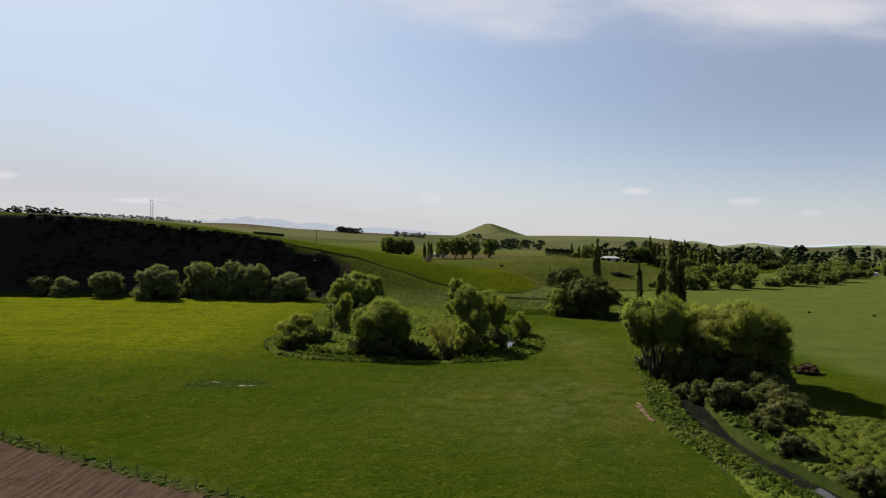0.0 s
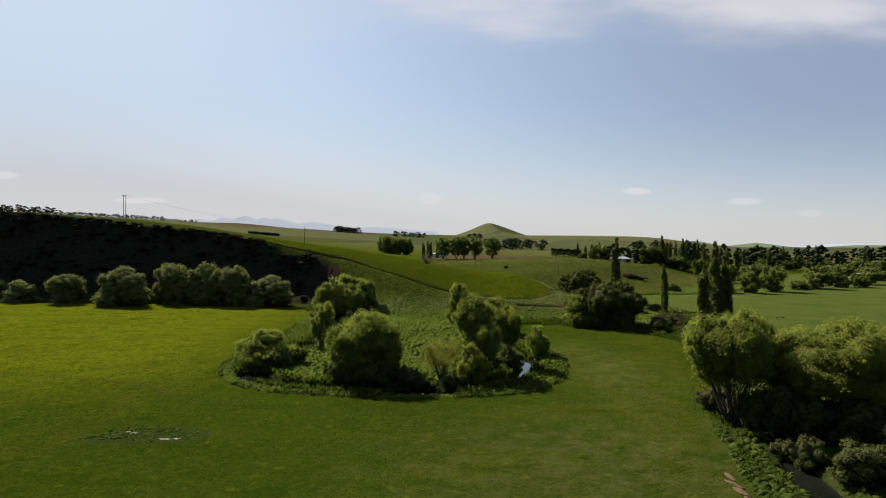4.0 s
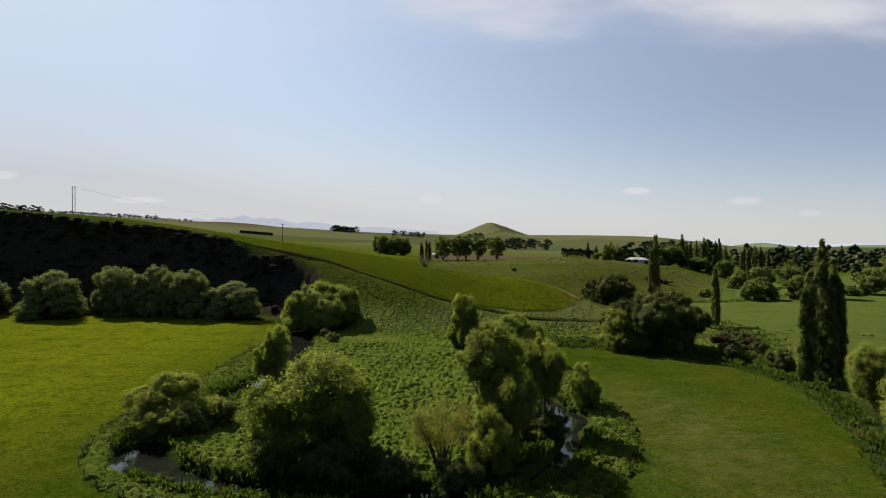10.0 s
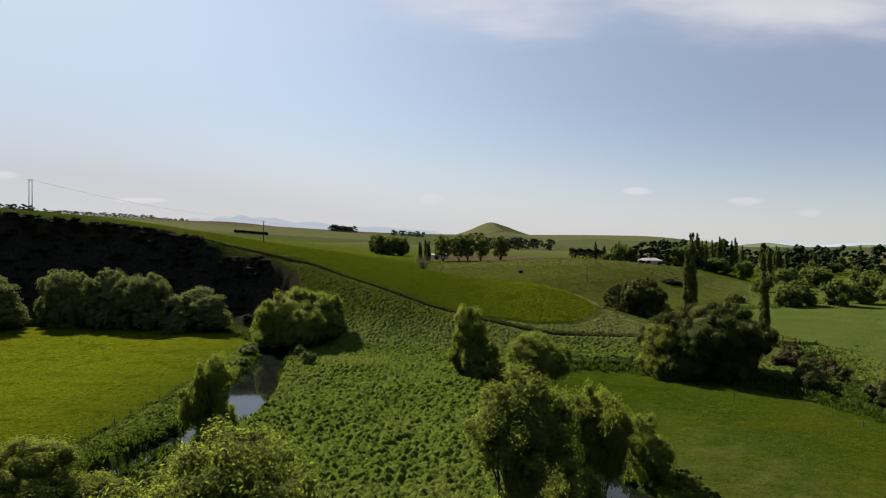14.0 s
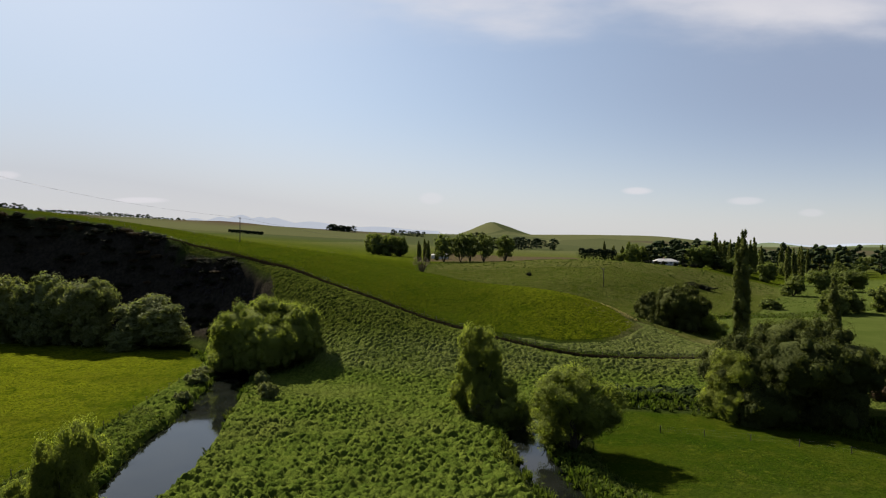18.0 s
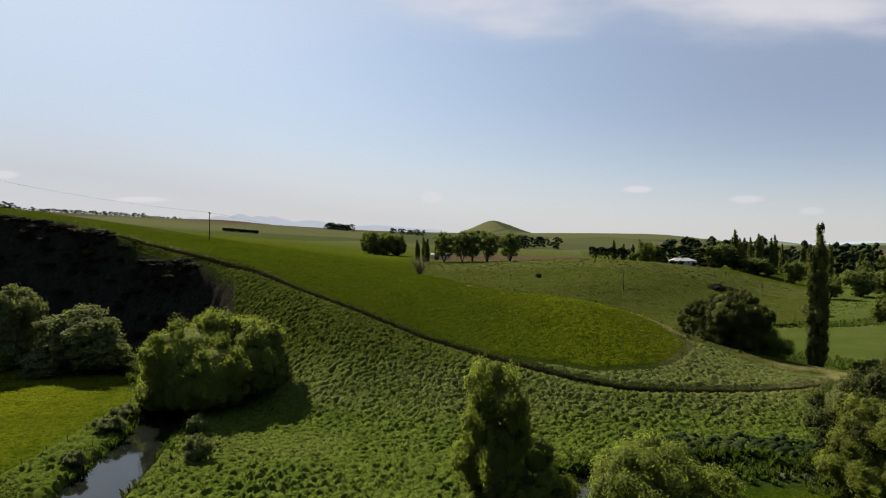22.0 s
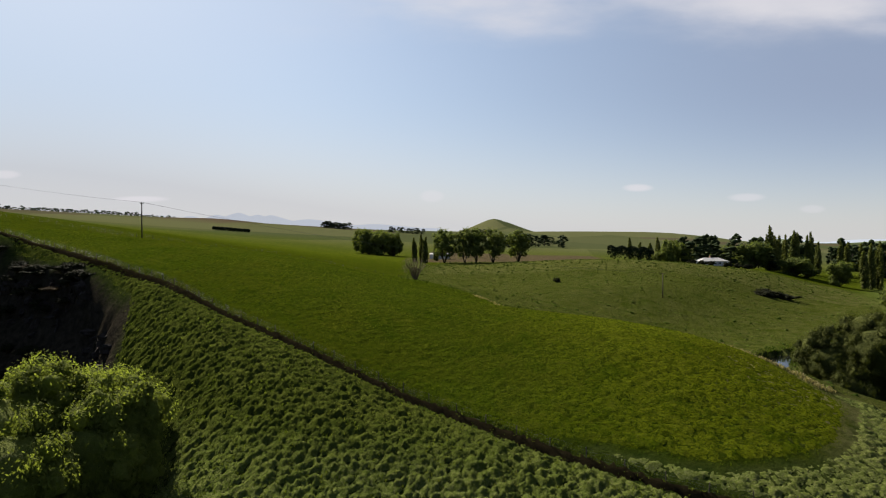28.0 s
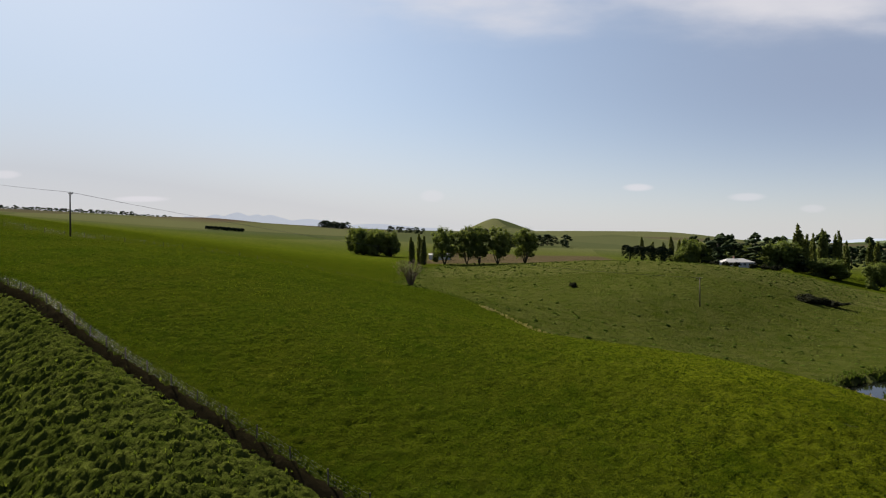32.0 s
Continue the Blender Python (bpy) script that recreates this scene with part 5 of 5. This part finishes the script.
for x0, y0, x1, y1, n, h in ((215, 640, 275, 690, 9, 24), (250, 600, 262, 604, 3, 24), (300, 700, 360, 720, 8, 22), (395, 760, 420, 800, 4, 24), (160, 760, 230, 800, 8, 17), (470, 820, 500, 860, 5, 24)):
    for i in range(n):
        f = i / max(n - 1, 1)
        tree("farpoplar", x0 + (x1 - x0) * f + rs.uniform(-2, 2), y0 + (y1 - y0) * f, h * rs.uniform(0.95, 1.3), rs.uniform(5, 7), "distant slender dark green poplar", name="poplar_tree", group="poplars on the plain")
for i in range(26):
    y = rs.uniform(1150, 1500)
    tree("pine2", y * rs.uniform(0.07, 0.17), y, rs.uniform(14, 22), rs.uniform(14, 22), "distant dark pine in a belt", name="pine_tree", group="shelter belt on the downs")
# about the house
for x, y, h, w, k in ((150, 640, 15, 14, "far"), (171, 648, 18, 17, "pine"), (163, 652, 14, 14, "far2"), (190, 640, 13, 14, "pine"), (203, 646, 12, 14, "far"), (214, 640, 13, 15, "pine2"), (131, 604, 6, 9, "far"), (183, 652, 16, 14, "pine2"), (226, 632, 11, 13, "far2")):
    tree(k, x, y, h, w, "garden tree by the farmhouse", name="garden_tree", group="trees by the farmhouse")
for x, y in ((160, 612), (165, 611), (174, 611), (181, 612), (188, 613), (155, 615)):
    tree("gorse", x, y, 3.0, 5, "dark garden shrub in front of the farmhouse", "bush", "garden_shrub", "shrubs by the farmhouse")


def hedge(x0, y0, x1, y1, h, thick, label, seed, per_m=26, size=0.7, kind="hedge"):
    rng = np.random.default_rng(seed)
    ln = math.hypot(x1 - x0, y1 - y0)
    e = empty(kind, pose(x0, y0, land1(x0, y0)), label, "hedge")
    n = int(ln * per_m)
    u = rng.random(n)
    a = rng.random(n) * math.pi
    s = np.cos(a)
    hz = h * (0.06 + 0.94 * np.sin(a) ** 0.45 * (0.93 + 0.07 * np.sin(u * ln * 0.9)))
    g = land(x0 + (x1 - x0) * u, y0 + (y1 - y0) * u) - land1(x0, y0)
    px, py = (x1 - x0) / ln, (y1 - y0) / ln
    p = np.stack([px * u * ln - py * s * thick / 2, py * u * ln + px * s * thick / 2, hz + g], 1)
    d = np.stack([-py * s, px * s, np.sin(a)], 1)
    part("foliage", leaf_cards(p, d, size, rng, 0.7), M_HEDGE, e)
    bm = bmesh.new()
    m = max(2, int(ln / 6))
    for i in range(m):
        f = (i + 0.5) / m
        q = (px * ln * f, py * ln * f, land1(x0 + (x1 - x0) * f, y0 + (y1 - y0) * f) - land1(x0, y0))
        tube(bm, [(q[0], q[1], q[2] - 0.3), (q[0] + 0.1, q[1], q[2] + h * 0.5), (q[0], q[1], q[2] + h * 0.85)], [0.22, 0.16, 0.05], 5)
    part("stems", bm, M_BARK, e)
    return e


hedge(106, 622, 134, 625, 9, 6, "clipped dark shelter hedge near the farmhouse", 41, 90, 0.9)
hedge(-370, 1272, -310, 1272, 6, 8, "long dark shelter hedge on the pasture", 42, 60, 1.6)
for x0, y0, x1, y1, n, h in ((-280, 1768, -222, 1770, 14, 17), (-1430, 2020, -960, 2260, 44, 19), (-960, 2260, -860, 2280, 12, 13), (-640, 905, -600, 912, 5, 11), (-120, 1800, -40, 1812, 9, 15), (100, 2050, 140, 2060, 5, 16), (-1000, 1500, -900, 1520, 8, 17)):
    for i in range(n):
        f = i / max(n - 1, 1)
        tree(rs.choice(("pine", "pine2")), x0 + (x1 - x0) * f + rs.uniform(-4, 4), y0 + (y1 - y0) * f + rs.uniform(-8, 8), h * rs.uniform(0.75, 1.1), h * rs.uniform(0.9, 1.3), "distant dark pine in a skyline belt", name="pine_tree", group="shelter belts on the skyline")
hedge(400, 640, 520, 660, 5, 4, "farm hedge on the river plain", 48, 30, 1.2)


# ---------------------------------------------------------------- scrub on the bluff
sg = np.random.default_rng(77)
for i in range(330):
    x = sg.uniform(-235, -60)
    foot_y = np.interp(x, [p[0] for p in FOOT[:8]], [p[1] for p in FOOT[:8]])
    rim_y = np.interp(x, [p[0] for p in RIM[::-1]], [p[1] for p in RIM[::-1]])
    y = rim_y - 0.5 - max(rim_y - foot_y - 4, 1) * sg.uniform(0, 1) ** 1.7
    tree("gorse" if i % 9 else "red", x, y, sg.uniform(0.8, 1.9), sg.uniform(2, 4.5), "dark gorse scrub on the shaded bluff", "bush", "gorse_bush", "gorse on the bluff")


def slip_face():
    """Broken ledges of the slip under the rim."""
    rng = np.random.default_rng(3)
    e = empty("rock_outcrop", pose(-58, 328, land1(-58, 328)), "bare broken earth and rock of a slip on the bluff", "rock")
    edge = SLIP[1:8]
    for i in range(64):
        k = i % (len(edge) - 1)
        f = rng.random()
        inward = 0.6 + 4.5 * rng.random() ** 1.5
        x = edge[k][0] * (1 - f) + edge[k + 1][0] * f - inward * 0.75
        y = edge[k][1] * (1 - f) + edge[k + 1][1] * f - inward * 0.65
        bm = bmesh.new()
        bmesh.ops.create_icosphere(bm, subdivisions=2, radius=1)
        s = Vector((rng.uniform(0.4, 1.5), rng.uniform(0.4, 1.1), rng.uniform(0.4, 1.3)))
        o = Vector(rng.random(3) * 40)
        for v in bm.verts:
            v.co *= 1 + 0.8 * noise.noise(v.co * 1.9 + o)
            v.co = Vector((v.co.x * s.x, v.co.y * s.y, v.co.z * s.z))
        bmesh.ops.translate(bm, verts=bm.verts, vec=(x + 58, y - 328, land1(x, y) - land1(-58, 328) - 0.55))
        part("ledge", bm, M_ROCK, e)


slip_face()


# ---------------------------------------------------------------- fences
def fence(line, spacing, label, h=1.15, wires=4, group="fences", radius=0.06):
    pts = [Vector((x, y, 0)) for x, y in line]
    e = empty("fence", pose(*pts[0]), label, "fence", group)
    o = pts[0]
    run, spots = 0.0, []
    for a, b in zip(pts, pts[1:]):
        ln = (b - a).length
        while run <= ln:
            p = a.lerp(b, run / ln)
            spots.append((p.x, p.y))
            run += spacing
        run -= ln
    rng = random.Random(len(spots))
    me = None
    for i, (x, y) in enumerate(spots):
        z = land1(x, y)
        if me is None:
            bm = bmesh.new()
            tube(bm, [(0, 0, -0.4), (0.01, 0, h * 0.6), (0, 0, h)], [radius, radius * 0.97, radius * 0.9], 7)
            ob = part("post", bm, M_POST, e)
            me = ob.data
        else:
            ob = new("post", me)
            ob.parent = e
        ob.matrix_basis = pose(x - o.x, y - o.y, z, rng.uniform(-4, 4), rng.uniform(-4, 4), rng.uniform(0, 360)) @ Matrix.Diagonal((1, 1, rng.uniform(0.88, 1.12), 1))
    for k in range(wires):
        bm = bmesh.new()
        zz = 0.2 + (h - 0.3) * k / max(wires - 1, 1)
        tube(bm, [(x - o.x, y - o.y + 0.08, land1(x, y) + zz) for x, y in spots], [0.003] * len(spots), 3)
        part("wire", bm, M_WIRE, e)
    return e


fence(FENCE_LINE, 3.6, "wooden post and wire fence along the spur", 1.05, 4, "fences", 0.055)
fence([(-150, 156), (-63, 91.5), (-54.5, 86), (-24, 69.5), (20, 45)], 5.0, "post and wire fence beside the ploughed ground", 1.1, 2)
fence(MEANDER[:-22], 5.2, "old post and wire fence round the meander", 1.0, 2)
fence(smooth_line([(34, 244), (50, 238), (63, 226), (66, 195), (55, 161), (46, 148), (41, 124), (37, 107), (36, 84), (33, 66)], 3), 6, "low fence between pasture and stream", 1.0, 3)
fence([(-170, 398), (-110, 397), (-76, 401), (-55, 405), (-38, 412), (-20, 424), (-10, 440)], 4.0, "post and wire fence over the hilltop pasture", 1.0, 3, "fences", 0.05)
fence([(330, 520), (420, 560), (520, 600)], 8, "post and rail fence on the river plain", 1.3, 3)


# ---------------------------------------------------------------- power line
def power_pole(x, y, h, arm, label, twin=0.0, turn=0.0):
    e = empty("power_pole", pose(x, y, land1(x, y), 0, 0, turn), label, "power pole", "power line")
    for s in ((-twin / 2, twin / 2) if twin else (0,)):
        bm = bmesh.new()
        tube(bm, [(s, 0, -0.8), (s, 0, h * 0.5), (s, 0, h)], [0.19, 0.16, 0.12], 10)
        part("pole", bm, M_POLE, e, smooth=True)
    bm = bmesh.new()
    box(bm, 0, 0.16, h - 0.35, arm, 0.12, 0.14, 0.015)
    beam = part("crossarm", bm, M_POLE, e)
    for s in (-0.44, 0, 0.44):
        bm = bmesh.new()
        tube(bm, [(s * arm, 0.16, h - 0.28), (s * arm, 0.16, h - 0.14), (s * arm, 0.16, h - 0.06)], [0.05, 0.08, 0.04], 8)
        part("insulator", bm, M_INSUL, beam)
    for s in (-0.3, 0.3):
        bm = bmesh.new()
        tube(bm, [(0, 0.14, h - 1.1), (s * arm, 0.2, h - 0.42)], [0.03, 0.03], 5)
        part("brace", bm, M_POLE, e)
    return (x, y, land1(x, y) + h - 0.08)


top_a = power_pole(-181.5, 403, 14.0, 2.6, "twin wooden power pole with crossarm", 1.2, 20)
top_b = power_pole(-76.5, 400, 9.5, 1.0, "wooden power pole on the hilltop")
top_c = power_pole(80, 453, 8.8, 2.2, "wooden power pole with crossarm", 0.0, 12)


def line_wire(a, b, sag, off):
    pts = []
    for i in range(17):
        t = i / 16
        pts.append((a[0] + (b[0] - a[0]) * t, a[1] + (b[1] - a[1]) * t + off, a[2] + (b[2] - a[2]) * t - sag * 4 * t * (1 - t)))
    bm = bmesh.new()
    tube(bm, pts, [0.022] * 17, 4)
    tagged(part("power_cable", bm, M_WIRE), "thin slack power cable between poles", "cable", "power line")


for off in (-0.4, 0.4):
    line_wire(top_a, top_b, 2.2, off)
    line_wire(top_b, top_c, 3.2, off)


# ---------------------------------------------------------------- farmhouse and shed
def farmhouse(x, y, turn):
    e = empty("farmhouse", pose(x, y, land1(x, y), 0, 0, turn), "low white-roofed farmhouse among shrubs", "house")
    L, W, H = 17.0, 9.0, 2.7
    for cx, cy, sx, sy in ((0, -W / 2, L, 0.2), (0, W / 2, L, 0.2), (-L / 2 + 0.1, 0, 0.2, W - 0.2), (L / 2 - 0.1, 0, 0.2, W - 0.2)):
        bm = bmesh.new()
        box(bm, cx, cy, H / 2 - 0.2, sx, sy, H + 0.4)
        part("wall", bm, M_WALL, e)
    bm = bmesh.new()
    a, b, r = L / 2 + 0.6, W / 2 + 0.6, 2.1
    v = [bm.verts.new(p) for p in ((-a, -b, H), (a, -b, H), (a, b, H), (-a, b, H), (-a + 4.4, 0, H + r), (a - 4.4, 0, H + r), (-a, -b, H - 0.16), (a, -b, H - 0.16), (a, b, H - 0.16), (-a, b, H - 0.16))]
    for q in ((0, 1, 5, 4), (1, 2, 5), (2, 3, 4, 5), (3, 0, 4), (0, 6, 7, 1), (1, 7, 8, 2), (2, 8, 9, 3), (3, 9, 6, 0), (6, 9, 8, 7)):
        bm.faces.new([v[i] for i in q])
    roof = part("roof", bm, M_ROOF, e, "white painted iron roof")
    bm = bmesh.new()
    box(bm, -0.5, 0.6, H + r + 0.3, 0.9, 0.7, 1.6, 0.03)
    part("chimney", bm, M_BRICK, roof)
    for cx in (-6.3, -3.1, 2.9, 6.1):
        bm = bmesh.new()
        box(bm, cx, -W / 2 - 0.13, 1.55, 1.7, 0.08, 1.25)
        win = part("window", bm, M_TRIM, e)
        for s in (-0.4, 0.4):
            bm = bmesh.new()
            box(bm, cx + s, -W / 2 - 0.18, 1.55, 0.7, 0.03, 1.05)
            part("pane", bm, M_GLASS, win)
    bm = bmesh.new()
    box(bm, 0, -W / 2 - 0.13, 1.05, 0.95, 0.07, 2.05)
    part("door", bm, M_TRIM, e)


farmhouse(170, 623, 4)


def shed(x, y, turn, L, W, H, label):
    e = empty("farm_shed", pose(x, y, land1(x, y), 0, 0, turn), label, "shed")
    for cy in (-W / 2, W / 2):
        bm = bmesh.new()
        box(bm, 0, cy, H / 2, L, 0.15, H)
        part("wall", bm, M_WALL, e)
    for cx in (-L / 2, L / 2):
        bm = bmesh.new()
        box(bm, cx, 0, H / 2, 0.15, W - 0.2, H)
        part("wall", bm, M_WALL, e)
    for s in (-1, 1):
        bm = bmesh.new()
        box(bm, 0, 0, 0, L + 0.8, W * 0.54, 0.12)
        bmesh.ops.rotate(bm, verts=bm.verts, cent=(0, 0, 0), matrix=Matrix.Rotation(radians(-14 * s), 3, "X"))
        bmesh.ops.translate(bm, verts=bm.verts, vec=(0, s * W * 0.255, H + 0.5))
        part("roof", bm, M_ROOF, e)


shed(400, 610, 6, 48, 12, 3.0, "long pale-roofed farm shed on the plain")
shed(2, 690, 0, 14, 8, 3.2, "white farm shed behind the tree row")
shed(-705, 1185, 8, 20, 8, 4.0, "pale farm shed on the upland")


# ---------------------------------------------------------------- far hills and mountains
def mountain_range(name, y, peaks, foot, material, label, seed, deep=150):
    """A long ridge that rises to the given peaks: place along it, height, half width."""
    rng = np.random.default_rng(seed)
    x = np.linspace(peaks[0][0] - peaks[0][2], peaks[-1][0] + peaks[-1][2], 220)
    ridge = np.full(len(x), float(foot))
    for px, h, w in peaks:
        ridge = np.maximum(ridge, foot + (h - foot) * np.exp(-np.abs((x - px) / w * 1.5) ** 1.5))
    ridge = ridge + (ridge - foot) * 0.06 * np.interp(x, np.linspace(x[0], x[-1], 90), np.convolve(rng.normal(0, 1, 90), (0.3, 0.4, 0.3), "same"))
    rows, v, f, n = 6, [], [], len(x)
    for j in range(rows):
        t = j / (rows - 1)
        bend = 1 + 0.02 * rng.normal(0, 1, n) * (0 < j < rows - 1)
        v += [(x[i], y - deep * (1 - t), -20 + (ridge[i] + 20) * t ** 0.8 * (bend[i] if t < 1 else 1)) for i in range(n)]
    for j in range(rows - 1):
        f += [(j * n + i, j * n + i + 1, (j + 1) * n + i + 1, (j + 1) * n + i) for i in range(n - 1)]
    return tagged(part(name, (np.array(v), np.array(f)), material, smooth=True), label, "mountains", kind="structure")


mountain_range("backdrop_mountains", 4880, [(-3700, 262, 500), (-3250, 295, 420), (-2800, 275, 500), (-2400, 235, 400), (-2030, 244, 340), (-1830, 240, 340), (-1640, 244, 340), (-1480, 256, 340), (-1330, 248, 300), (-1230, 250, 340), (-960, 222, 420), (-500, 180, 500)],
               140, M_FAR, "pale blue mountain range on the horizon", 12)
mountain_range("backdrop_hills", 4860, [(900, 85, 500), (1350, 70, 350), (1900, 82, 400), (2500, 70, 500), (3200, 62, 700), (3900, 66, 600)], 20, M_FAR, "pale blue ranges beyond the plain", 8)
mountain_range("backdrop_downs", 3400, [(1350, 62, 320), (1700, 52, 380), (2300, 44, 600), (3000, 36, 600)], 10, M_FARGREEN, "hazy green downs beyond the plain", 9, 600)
